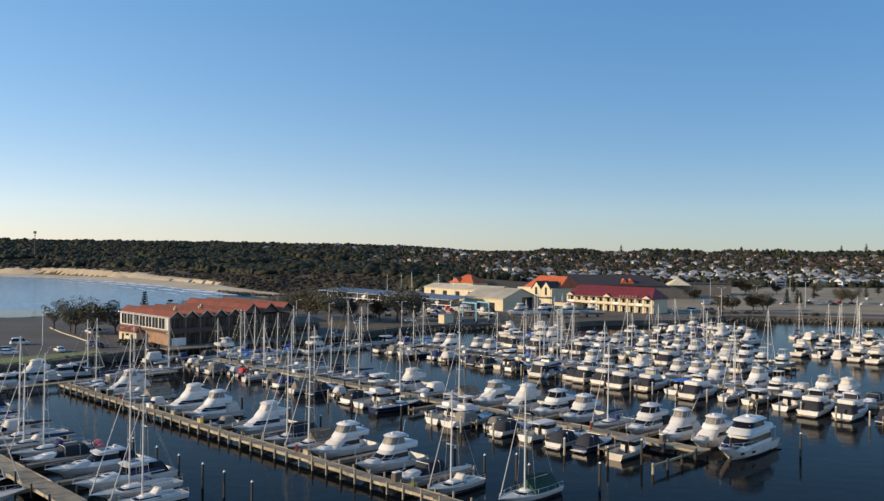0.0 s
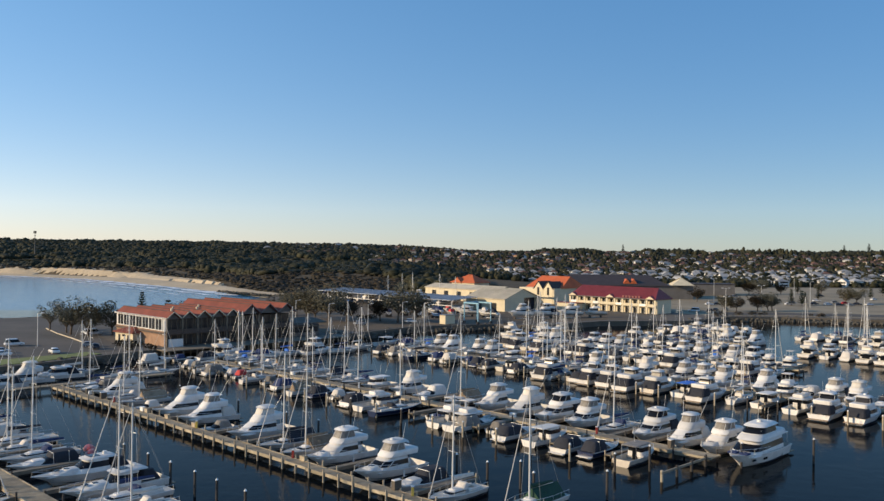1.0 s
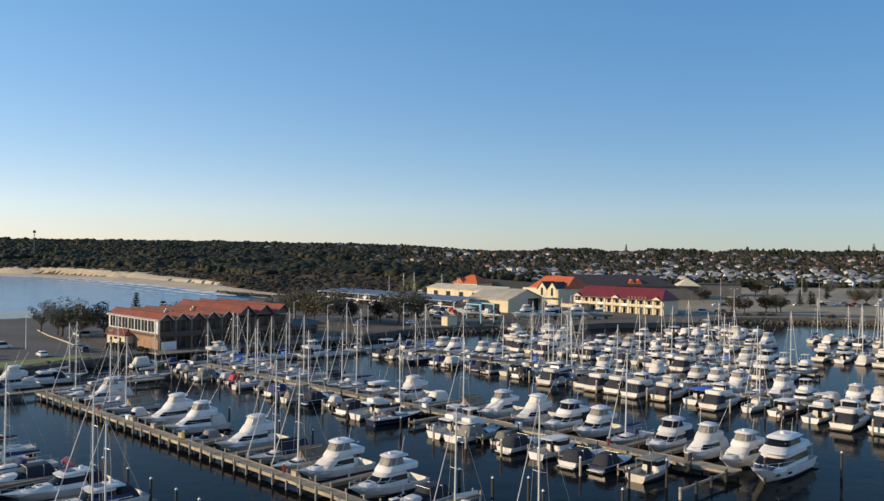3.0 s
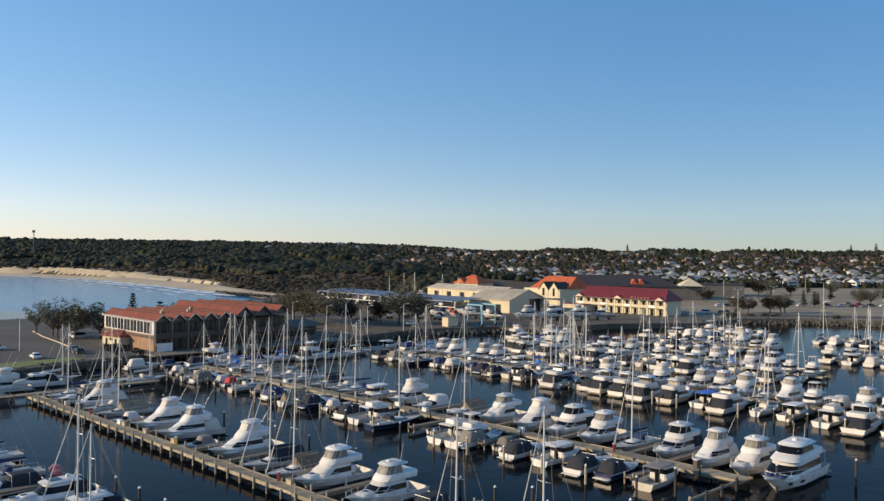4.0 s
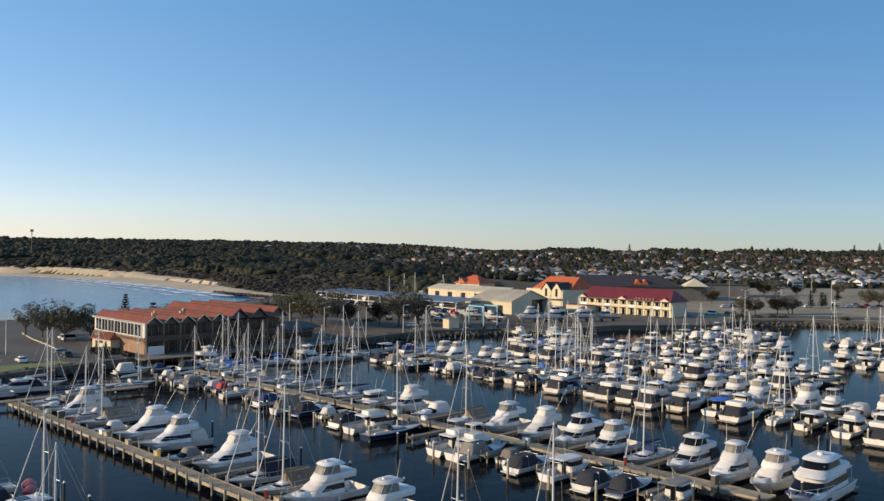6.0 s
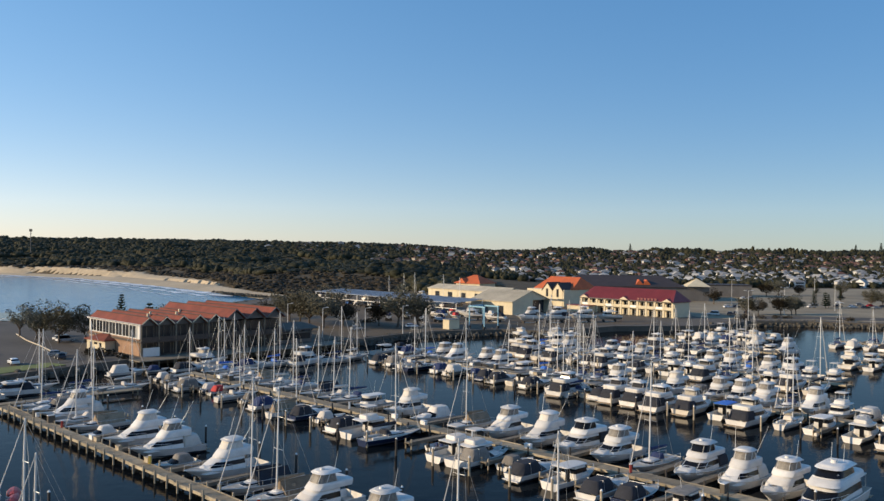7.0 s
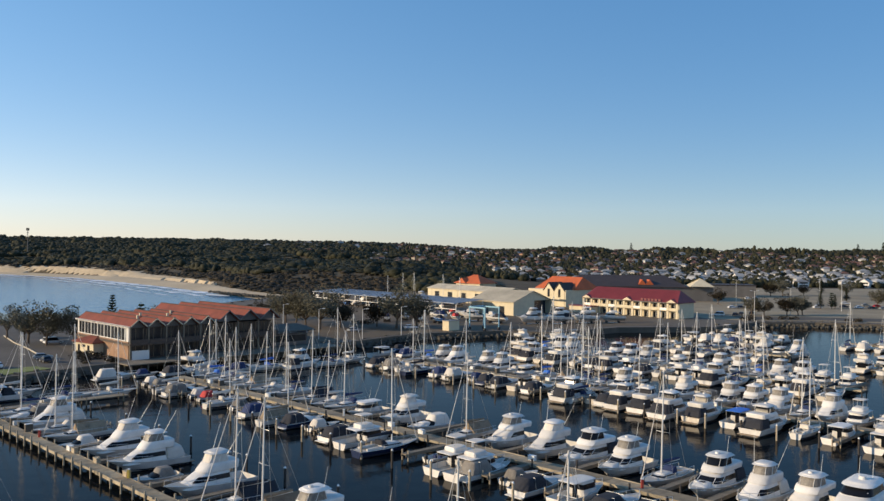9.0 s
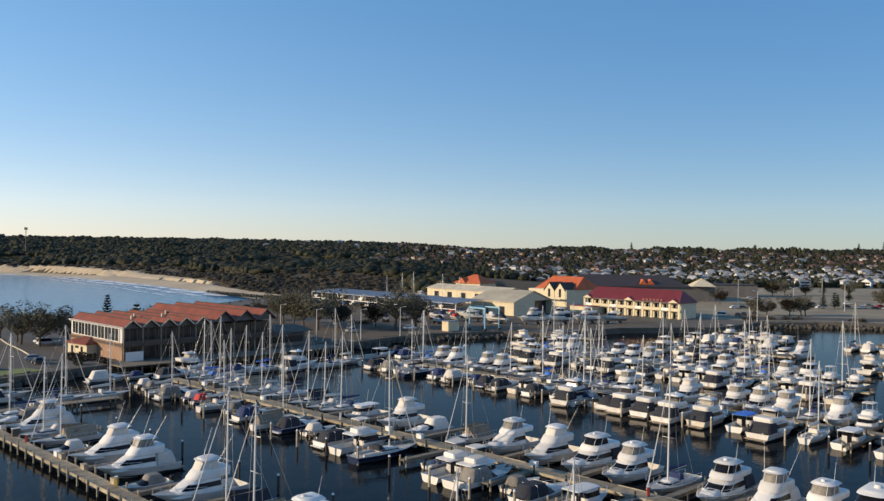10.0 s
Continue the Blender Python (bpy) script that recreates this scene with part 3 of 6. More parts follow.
def add_hull(r, L, W, F, material, stripe=None, deck_from=0.0, deck_mat=None, **k):
    rings = hull_rings(L, W, F, **k)
    bm = loft(B(), rings, closed=False, caps=False)
    bm.verts.ensure_lookup_table()
    bm.faces.new([bm.verts[i] for i in range(7)])
    part("hull", bm, material, r, smooth="creased")
    # painted boot top just above the water
    bm = B()
    for s in (0, 1):
        rows = []
        for ring in rings:
            a, b_ = ring[1 if s == 0 else 5], ring[2 if s == 0 else 4]
            t = min(1, max(0.0, (a[2] - 0.36) / max(0.05, a[2] - b_[2])))
            p = [a[i] + (b_[i] - a[i]) * t for i in range(3)]
            e = 0.02 if s else -0.02
            rows.append([(p[0], p[1] + e, p[2]), (b_[0], b_[1] + e, b_[2] - 0.02)])
        loft(bm, rows, closed=False, caps=False)
    part("boot_stripe", bm, stripe or M["boot"], r, "painted waterline stripe")
    # deck, set a little below the sheer
    bm = B()
    rows = []
    for i, ring in enumerate(rings):
        if i / (len(rings) - 1) < deck_from - 1e-6:
            continue
        (x, y0, z), (_, y1, _) = ring[0], ring[6]
        rows.append([(x - 0.04, y0 * 0.97, z - 0.10), (x - 0.04, y0 * 0.5, z - 0.03), (x - 0.04, y1 * 0.5, z - 0.03), (x - 0.04, y1 * 0.97, z - 0.10)])
    loft(bm, rows, closed=False, caps=False)
    part("deck", bm, deck_mat or M["deck"], r)
    if deck_from:
        x1 = -L / 2 + L * deck_from
        bm = box(B(), -L / 2 + 0.05, x1, -W * 0.41, W * 0.41, 0.28, 0.36)
        box(bm, x1 - 0.05, x1, -W * 0.44, W * 0.44, 0.37, F * 1.0)
        part("cockpit", bm, M["deck"], r)
    # rubbing strake
    bm = B()
    for s in (0, 6):
        polyline(bm, [(ring[s][0], ring[s][1], ring[s][2] - 0.04) for ring in rings], 0.045, 4)
    part("gunwale", bm, M["alloy"], r, "pale rubbing strake")
    return rings


def tier(x0, x1, w, z0, z1, front, back, side=0.12, nose=0.18):
    """A deckhouse: gives its rounded outline at a height between z0 and z1, leaning in on all sides."""
    def ring(z, grow=0.0):
        t = (z - z0) / (z1 - z0)
        a, b, h = x0 + back * t - grow, x1 - front * t + grow, w / 2 - side * t + grow
        n = min(nose * w * 1.5, (b - a) * 0.6)
        half = [(a, h * 0.82), (a + 0.07 * w, h), (b - n, h)]
        half += [(b - n + n * fx, h * fy) for fx, fy in ((0.55, 0.905), (0.87, 0.64), (0.985, 0.29))]
        return [(x, -y, z) for x, y in half] + [(x, y, z) for x, y in half[::-1]]
    return ring


def house(r, name, ring, z0, z1, material, bands=(), glass="glass", crown=0.08, label=""):
    mid = (ring(z1)[0][0] + ring(z1)[3][0]) / 2
    def inset(k, dz):
        return [(mid + (x - mid) * (1 - k * 0.35), y * (1 - k), z + dz) for x, y, z in ring(z1)]
    e = min(0.14, (z1 - z0) * 0.25)
    part(name, loft(B(), [ring(z0), ring((z0 + z1) / 2, 0.015), ring(z1 - e), inset(0.05, -e * 0.3), inset(0.16, crown * 0.6), inset(0.5, crown)]), material, r, label, smooth="creased")
    for a, b in bands:
        part("window_band", loft(B(), [ring(a, 0.018), ring(b, 0.018)], caps=False), M[glass], r, "dark tinted window band", smooth="creased")


def rails(r, rings, s0, height=0.6, material="steel", step=2):
    bm = B()
    n = len(rings) - 1
    for side in (0, 6):
        pts = []
        for i, ring in enumerate(rings):
            if i / n >= s0:
                x, y, z = ring[side]
                pts.append((x * 0.985, y * 0.93, z + height))
                if i % step == 0:
                    tube(bm, (x * 0.985, y * 0.93, z - 0.05), pts[-1], 0.022, n=4)
        polyline(bm, pts, 0.026, 4)
    part("bow_rail", bm, M[material], r, "stainless bow rail")


def bent_frame(lo, hi):
    """One tube bent up and down round the helm, post by post."""
    pts = []
    for n_, i in enumerate((1, 2, 4, 7, 9, 10)):
        pts += [lo[i], hi[i]] if n_ % 2 == 0 else [hi[i], lo[i]]
    return polyline(B(), pts, 0.042, 5)


def sized(name, label, category, group="moored boats"):
    return root(name, pose(0, 0, -60), label, category, group)


def flybridge_cruiser(L=12.5, W=4.2, hull="gelcoat", top="clears", bimini="gelcoat", band=True, stripe=None, label="", cover=None, screen=None):
    """Raked cabin with a wrap-round window, rounded flybridge set aft, curtained helm under a crowned top."""
    r = sized("flybridge_cruiser", label, "motor cruiser")
    F, k = 1.2, L / 12.5
    rings = add_hull(r, L, W, F, M[hull], stripe, 0.27, rake=1.7, sheer=0.48, n=16)
    z1 = F + 1.5
    c = tier(-2.7 * k, 3.6 * k, W * 0.82, F - 0.1, z1, 2.5 * k, 0.05, 0.24, 0.27)
    house(r, "cabin", c, F - 0.1, z1, M["gelcoat"], [(F + 0.5, F + 1.12)] if band else [])
    f = tier(1.6 * k, 5.0 * k, W * 0.52, F + 0.12, F + 0.62, 1.4 * k, 0.0, 0.16, 0.3)
    house(r, "trunk", f, F + 0.12, F + 0.62, M["gelcoat"])
    zf = z1 + 0.05
    fb = tier(-4.5 * k, 1.3 * k, W * 0.76, zf, zf + 0.72, 0.8 * k, -0.12, -0.03, 0.30)
    house(r, "flybridge", fb, zf, zf + 0.72, M["gelcoat"], crown=0.01)
    cl = tier(-2.3 * k, 0.6 * k, W * 0.62, zf + 0.70, zf + 1.66, 0.55 * k, 0.3 * k, 0.08, 0.28)
    house(r, "flybridge_curtains", cl, zf + 0.70, zf + 1.66, M[top], crown=0.01, label="zip-in curtains round the helm")
    ht = tier(-2.9 * k, 0.42 * k, W * 0.67, zf + 1.66, zf + 1.80, 0.25, 0.15, 0.10, 0.27)
    house(r, "hardtop", ht, zf + 1.66, zf + 1.80, M[bimini], crown=0.15)
    lo, hi = cl(zf + 0.68, 0.02), cl(zf + 1.68, 0.02)
    part("hardtop_frame", bent_frame(lo, hi), M["gelcoat"], r, "moulded posts round the helm")
    part("cabin_door", box(B(), -2.78 * k, -2.705 * k, -W * 0.27, W * 0.27, 0.42, F + 1.15, 0.02), M["glass"], r, "dark saloon door")
    part("swim_platform", box(B(), -L / 2 - 0.75, -L / 2 + 0.02, -W * 0.42, W * 0.42, 0.28, 0.38, 0.03), M["teak"], r)
    rails(r, rings, 0.5)
    part("antenna", tube(B(), (-2.2 * k, 0.6, zf + 1.8), (-2.7 * k, 0.6, zf + 3.9), 0.02, 0.01, 4), M["cap"], r)
    part("radar", tube(B(), (-0.8 * k, 0, zf + 1.92), (-0.8 * k, 0, zf + 2.16), 0.30, 0.24, 10), M["gelcoat"], r)
    part("deck_hatch", box(B(), 2.7 * k, 3.3 * k, -0.33, 0.33, F + 0.66, F + 0.73, 0.02), M["glass"], r, "dark foredeck hatch")
    part("fender", tube(B(), (-1.0 * k, W / 2 + 0.16, 0.25), (-1.0 * k, W / 2 + 0.16, 1.05), 0.14, 0.14, 8), M["orange" if hull == "cream" else "cap"], r, "hanging fender")
    if screen:
        part("screen_cover", loft(B(), [c(F + 0.46, 0.05)[2:10], c(F + 0.8, 0.09)[2:10], c(F + 1.16, 0.05)[2:10]], closed=False, caps=False), M[screen], r, "pale canvas cover over the windscreen", smooth="creased")
    elif band:
        bm = B()
        lo, hi = c(F + 0.48, 0.03), c(F + 1.14, 0.03)
        for i in (2, 4, 7, 9):
            tube(bm, lo[i], hi[i], 0.045, n=5)
        part("window_frame", bm, M["gelcoat"], r, "white window posts")
    if cover:
        t = tier(-5.6 * k, -2.6 * k, W * 0.82, F + 0.02, z1 - 0.05, 0.05, 0.5, 0.16, 0.05)
        house(r, "cockpit_cover", t, F + 0.02, z1 - 0.05, M[cover], label="canvas cockpit cover")
    return r


def sport_fisher(L=12.4, W=4.2, top="whitecanvas", label="", cover=None):
    """A moulded white cruiser: rounded blank front, small dark side windows, bulbous flybridge and curtained helm."""
    r = sized("sport_fisher", label, "motor cruiser")
    F, k = 1.2, L / 12.4
    rings = add_hull(r, L, W, F, M["gelcoat"], None, 0.29, rake=1.9, sheer=0.55, n=16)
    z1 = F + 1.55
    c = tier(-2.5 * k, 4.3 * k, W * 0.84, F - 0.08, z1, 2.9 * k, 0.1, 0.32, 0.34)
    house(r, "cabin", c, F - 0.08, z1, M["gelcoat"], crown=0.12)
    lo, hi = c(F + 0.55, 0.03), c(F + 1.12, 0.03)
    for a, b in ((1, 4), (7, 11)):                       # one long dark window on each side, none in front
        part("side_window", loft(B(), [lo[a:b], hi[a:b]], closed=False, caps=False), M["glass"], r, "dark side window", smooth="creased")
    zf = z1 - 0.02
    fb = tier(-3.7 * k, 1.5 * k, W * 0.74, zf, zf + 0.98, 1.0 * k, -0.1, 0.02, 0.34)
    house(r, "flybridge", fb, zf, zf + 0.98, M["gelcoat"], crown=0.02)
    cl = tier(-2.3 * k, 0.45 * k, W * 0.62, zf + 0.97, zf + 1.95, 0.5 * k, 0.3 * k, 0.10, 0.30)
    house(r, "flybridge_curtains", cl, zf + 0.97, zf + 1.95, M[top], crown=0.01, label="zip-in curtains round the helm")
    lo, hi = cl(zf + 0.95, 0.02), cl(zf + 1.97, 0.02)
    part("hardtop_frame", bent_frame(lo, hi), M["alloy"], r, "alloy frame round the helm")
    ht = tier(-2.7 * k, 0.35 * k, W * 0.66, zf + 1.95, zf + 2.07, 0.3, 0.2, 0.12, 0.28)
    house(r, "hardtop", ht, zf + 1.95, zf + 2.07, M["gelcoat"], crown=0.18)
    part("cabin_door", box(B(), -2.58 * k, -2.505 * k, -W * 0.27, W * 0.27, 0.42, F + 1.15, 0.02), M["glass"], r, "dark saloon door")
    part("deck_hatch", box(B(), 4.5 * k, 5.0 * k, -0.28, 0.28, F + 0.3, F + 0.46, 0.02), M["glass"], r)
    if cover:
        t = tier(-5.6 * k, -2.4 * k, W * 0.80, F + 0.02, z1 - 0.1, 0.05, 0.6, 0.2, 0.05)
        house(r, "cockpit_cover", t, F + 0.02, z1 - 0.1, M[cover], label="canvas cockpit cover")
    part("swim_platform", box(B(), -L / 2 - 0.7, -L / 2 + 0.02, -W * 0.42, W * 0.42, 0.28, 0.38, 0.03), M["teak"], r)
    for s in (-1, 1):
        part("outrigger", tube(B(), (-1.2 * k, s * W * 0.34, zf + 0.9), (-3.4 * k, s * W * 0.60, zf + 5.0), 0.03, 0.012, 5), M["alloy"], r, "raised fishing outrigger pole")
    rails(r, rings, 0.5)
    return r


def sports_cruiser(L=9.5, W=3.2, cover="darkcanvas", hull="gelcoat", label="", high=1.25):
    r = sized("sports_cruiser", label, "motor boat")
    F = 0.95
    rings = add_hull(r, L, W, F, M[hull], None, 0.3, rake=1.2, sheer=0.3)
    k = L / 9.5
    f = tier(0.2 * k, 3.4 * k, W * 0.62, F + 0.02, F + 0.5, 1.6, 0.0, 0.14)
    house(r, "trunk", f, F + 0.02, F + 0.5, M["gelcoat"])
    ws = tier(-1.2 * k, 1.1 * k, W * 0.80, F, F + 0.72, 1.1, 0.1, 0.14)
    house(r, "windscreen", ws, F, F + 0.72, M["glass"], crown=0.02, label="raked dark windscreen")
    cv = tier(-4.3 * k, 0.35 * k, W * 0.84, F - 0.02, F + high, 0.9, 0.75, 0.28)
    house(r, "canopy", cv, F - 0.02, F + high, M[cover], crown=0.12, label="canvas cockpit canopy")
    bm = B()
    for xx in (-2.6, -0.6):
        polyline(bm, [(xx * k, -W * 0.42, F), (xx * k, -W * 0.36, F + high + 0.06), (xx * k, W * 0.36, F + high + 0.06), (xx * k, W * 0.42, F)], 0.035, 5)
    part("canopy_frame", bm, M["steel"], r)
    part("swim_platform", box(B(), -L / 2 - 0.6, -L / 2 + 0.02, -W * 0.4, W * 0.4, 0.25, 0.34, 0.03), M["gelcoat"], r)
    rails(r, rings, 0.55, 0.45)
    return r


def pilothouse_boat(L=9.0, W=3.1, hull="gelcoat", roof="gelcoat", label="", fly=False):
    r = sized("pilothouse_boat", label, "motor boat")
    F = 1.0
    rings = add_hull(r, L, W, F, M[hull], None, 0.42, rake=1.0, sheer=0.4)
    k = L / 9
    c = tier(-0.9 * k, 2.3 * k, W * 0.78, F - 0.1, F + 1.5, 0.7, 0.0, 0.12)
    house(r, "cabin", c, F - 0.1, F + 1.5, M["gelcoat"], [(F + 0.6, F + 1.2)])
    rf = tier(-2.6 * k, 1.9 * k, W * 0.84, F + 1.57, F + 1.66, 0.1, 0.05, 0.03)
    house(r, "roof", rf, F + 1.57, F + 1.66, M[roof], crown=0.05)
    hoop = [(-2.45 * k, -W * 0.36, 0.36), (-2.45 * k, -W * 0.38, F + 1.55), (-2.45 * k, W * 0.38, F + 1.55), (-2.45 * k, W * 0.36, 0.36)]
    part("roof_post", polyline(B(), hoop, 0.04, 5), M["steel"], r, "bent steel hoop holding the roof")
    part("door", box(B(), -0.93 * k, -0.905 * k, -0.35, 0.35, 0.42, F + 1.35), M["glass"], r, "dark cabin door")
    if fly:
        fb = tier(-1.6 * k, 1.0 * k, W * 0.6, F + 1.72, F + 2.25, 0.4, 0.0, -0.02)
        house(r, "flybridge", fb, F + 1.72, F + 2.25, M["gelcoat"])
        bm = B()
        for s in (-1, 1):
            for xx in (-1.4, 0.4):
                tube(bm, (xx * k, s * 0.8, F + 2.2), (xx * k, s * 0.8, F + 3.6), 0.03, n=5)
        part("bimini_frame", bm, M["steel"], r)
        part("bimini", loft(B(), [tier(-1.7, 0.7, W * 0.62, F + 3.6, F + 3.7, 0.1, 0.1)(F + 3.6), tier(-1.7, 0.7, W * 0.62, F + 3.6, F + 3.7, 0.1, 0.1)(F + 3.7)]), M["whitecanvas"], r)
    rails(r, rings, 0.5, 0.5)
    part("antenna", tube(B(), (0, 0.5, F + 1.7), (-0.5, 0.5, F + 4.2), 0.02, 0.01, 4), M["cap"], r)
    return r


def runabout(L=6.2, W=2.3, cover="whitecanvas", hull="gelcoat", label="", canopy=True):
    r = sized("runabout", label, "small boat")
    F = 0.7
    add_hull(r, L, W, F, M[hull], None, 0.4, rake=0.7, sheer=0.25)
    ws = tier(-0.4, 0.9, W * 0.78, F, F + 0.5, 0.6, 0.05, 0.1)
    house(r, "windscreen", ws, F, F + 0.5, M["glass"], crown=0.02)
    if canopy:
        cv = tier(-2.3, 0.4, W * 0.82, F + 0.0, F + 1.0, 0.5, 0.5, 0.2)
        house(r, "canopy", cv, F, F + 1.0, M[cover], crown=0.1, label="canvas canopy")
    else:
        for s in (-0.45, 0.45):
            part("seat", box(B(), -1.3, -0.8, s - 0.28, s + 0.28, 0.37, 0.85, 0.06), M["navycanvas"], r)
    m = box(B(), -L / 2 - 0.55, -L / 2 - 0.08, -0.2, 0.2, 0.62, 1.15, 0.07)
    box(m, -L / 2 - 0.4, -L / 2 - 0.22, -0.08, 0.08, -0.3, 0.62)
    part("outboard", m, M["black"], r, "black outboard motor")
    return r


def sailing_yacht(L=11.0, W=3.3, hull="gelcoat", cover="navycanvas", mast=13.5, label="", furled=True, boom_cover=True, tent=None):
    r = sized("sailing_yacht", label, "sailing boat")
    F = 1.0
    rings = add_hull(r, L, W, F, M[hull], M["boot"], 0.0, rake=1.7, stern=0.72, sheer=0.22, flare=0.72, n=12)
    k = L / 11
    c = tier(-1.3 * k, 2.6 * k, W * 0.55, F - 0.06, F + 0.42, 1.3, 0.15, 0.12)
    house(r, "coachroof", c, F - 0.06, F + 0.42, M["gelcoat"], [(F + 0.12, F + 0.28)])
    bm = box(B(), -4.3 * k, -1.5 * k, -W * 0.33, -W * 0.24, F - 0.08, F + 0.24, 0.03)
    box(bm, -4.3 * k, -1.5 * k, W * 0.24, W * 0.33, F - 0.08, F + 0.24, 0.03)
    part("coaming", bm, M["gelcoat"], r)
    part("cockpit_sole", box(B(), -4.2 * k, -1.5 * k, -W * 0.23, W * 0.23, F - 0.12, F - 0.02), M["teak"], r)
    part("spray_hood", loft(B(), [tier(-1.7 * k, -0.3 * k, W * 0.56, F + 0.3, F + 1.0, 0.7, 0.0, 0.15)(z) for z in (F + 0.3, F + 0.7, F + 1.0)]), M[cover], r, "canvas spray hood")
    mx = 0.75 * k
    bm = tube(B(), (mx, 0, F + 0.3), (mx - 0.12, 0, F + mast), 0.115, 0.08, 8)
    part("mast", bm, M["alloy"], r, "tall alloy mast")
    (z_a, w_a), (z_b, w_b) = (F + mast * 0.42, 0.95), (F + mast * 0.72, 0.75)
    path = [(mx - 0.2, -w_a, z_a), (mx - 0.06, 0, z_a), (mx - 0.2, w_a, z_a), (mx - 0.06, 0, z_a + 0.02), (mx - 0.08, 0, z_b), (mx - 0.2, -w_b, z_b), (mx - 0.08, 0, z_b + 0.02), (mx - 0.2, w_b, z_b)]
    part("spreader", polyline(B(), path, 0.032, 5), M["alloy"], r, "alloy spreaders across the mast")
    part("boom", tube(B(), (mx - 0.15, 0, F + 1.55), (mx - 4.4 * k, 0, F + 1.5), 0.07, 0.06, 6), M["alloy"], r)
    if boom_cover:
        rr = [[(mx - 0.1 - t * 4.2 * k, math.cos(a) * (0.24 - 0.12 * t), F + 1.78 - 0.1 * t + math.sin(a) * (0.30 - 0.16 * t)) for a in [i * math.tau / 8 for i in range(8)]] for t in (0, 0.15, 0.5, 1.0)]
        part("sail_cover", loft(B(), rr), M[cover], r, "stowed sail under a canvas cover")
    bow, stern_ = (L / 2 - 0.15, 0, F * 1.2), (-L / 2 + 0.1, 0, F)
    topm = (mx - 0.12, 0, F + mast - 0.1)
    part("forestay", tube(B(), bow, topm, 0.075 if furled else 0.015, 0.03 if furled else 0.015, 6), M["whitecanvas" if furled else "steel"], r, "furled headsail on the forestay" if furled else "wire forestay")
    bm = tube(B(), stern_, topm, 0.014, n=4)
    for s in (-1, 1):
        e = (mx - 0.25, s * W * 0.46, F)
        m1 = (mx - 0.2, s * 0.95, F + mast * 0.42 + 0.08)
        m2 = (mx - 0.2, s * 0.75, F + mast * 0.72 + 0.08)
        polyline(bm, [e, m1, m2, topm], 0.014, 4)
    part("rigging", bm, M["steel"], r, "wire stays and shrouds")
    rails(r, rings, 0.0, 0.55, step=2)
    if tent:
        rr = [[(x, -W * 0.47 * w, F + 0.05), (x, 0, F + 1.5), (x, W * 0.47 * w, F + 0.05)] for x, w in ((-4.6 * k, 0.8), (-1.0, 1.0), (mx - 0.4, 1.0))]
        part("boom_tent", loft(B(), rr), M[tent], r, "canvas boom tent over the cockpit")
    return r


def motor_yacht():
    """The tall white yacht lying at the end of the second jetty."""
    r = root("motor_yacht", pose(0, 0, -60), "large white three-deck motor yacht with black window bands", "motor yacht", "moored boats")
    L, W, F = 16.0, 4.7, 1.6
    rings = add_hull(r, L, W, F, M["gelcoat"], None, 0.2, rake=2.3, sheer=0.35, n=16)
    c = tier(-5.6, 5.2, W * 0.86, F - 0.1, F + 1.75, 3.2, 0.1, 0.26, 0.3)
    house(r, "saloon", c, F - 0.1, F + 1.75, M["gelcoat"], [(F + 0.5, F + 1.3)])
    fb = tier(-6.4, 3.0, W * 0.84, F + 1.78, F + 2.5, 1.3, -0.2, 0.22, 0.3)
    house(r, "upper_deck", fb, F + 1.78, F + 2.5, M["gelcoat"], crown=0.02)
    sb = tier(-3.8, 1.7, W * 0.70, F + 2.48, F + 3.4, 1.1, 0.3, 0.16, 0.28)
    house(r, "sky_lounge", sb, F + 2.48, F + 3.4, M["gelcoat"], [(F + 2.56, F + 3.3)], crown=0.02)
    ht = tier(-4.6, 1.1, W * 0.72, F + 3.4, F + 3.58, 0.45, 0.3, 0.12, 0.28)
    house(r, "hardtop", ht, F + 3.4, F + 3.58, M["gelcoat"], crown=0.18)
    part("radar", tube(B(), (-1.6, 0, F + 3.72), (-1.6, 0, F + 4.1), 0.45, 0.34, 12), M["gelcoat"], r, "white radar dome")
    for s in (-0.7, 0.7):
        part("antenna", tube(B(), (-2.6, s, F + 3.6), (-3.0, s, F + 5.8), 0.025, 0.012, 4), M["cap"], r)
    for xx in (1.2, 3.6):
        for s in (-1, 1):
            i = 9 if xx == 1.2 else 12
            y = abs(rings[i][1][1]) + 0.02
            part("port_window", box(B(), xx - 0.55, xx + 0.55, s * y - 0.06, s * y + 0.06, 0.85, 1.15, 0.02), M["glass"], r, "dark hull window")
    for s in (-0.8, 0.8):
        part("sun_pad", box(B(), 4.7, 6.0, s - 0.62, s + 0.62, F + 0.36, F + 0.62, 0.08), M["navycanvas"], r, "navy sun pad on the foredeck")
    part("swim_platform", box(B(), -L / 2 - 1.2, -L / 2 + 0.02, -W * 0.44, W * 0.44, 0.32, 0.46, 0.04), M["teak"], r)
    part("awning", box(B(), -7.6, -5.5, -W * 0.38, W * 0.38, F + 1.66, F + 1.76, 0.03), M["gelcoat"], r)
    for s in (-1, 1):
        part("awning_post", tube(B(), (-7.4, s * W * 0.36, F - 0.1), (-7.4, s * W * 0.36, F + 1.66), 0.05, n=6), M["steel"], r)
    rails(r, rings, 0.45, 0.7)
    return r


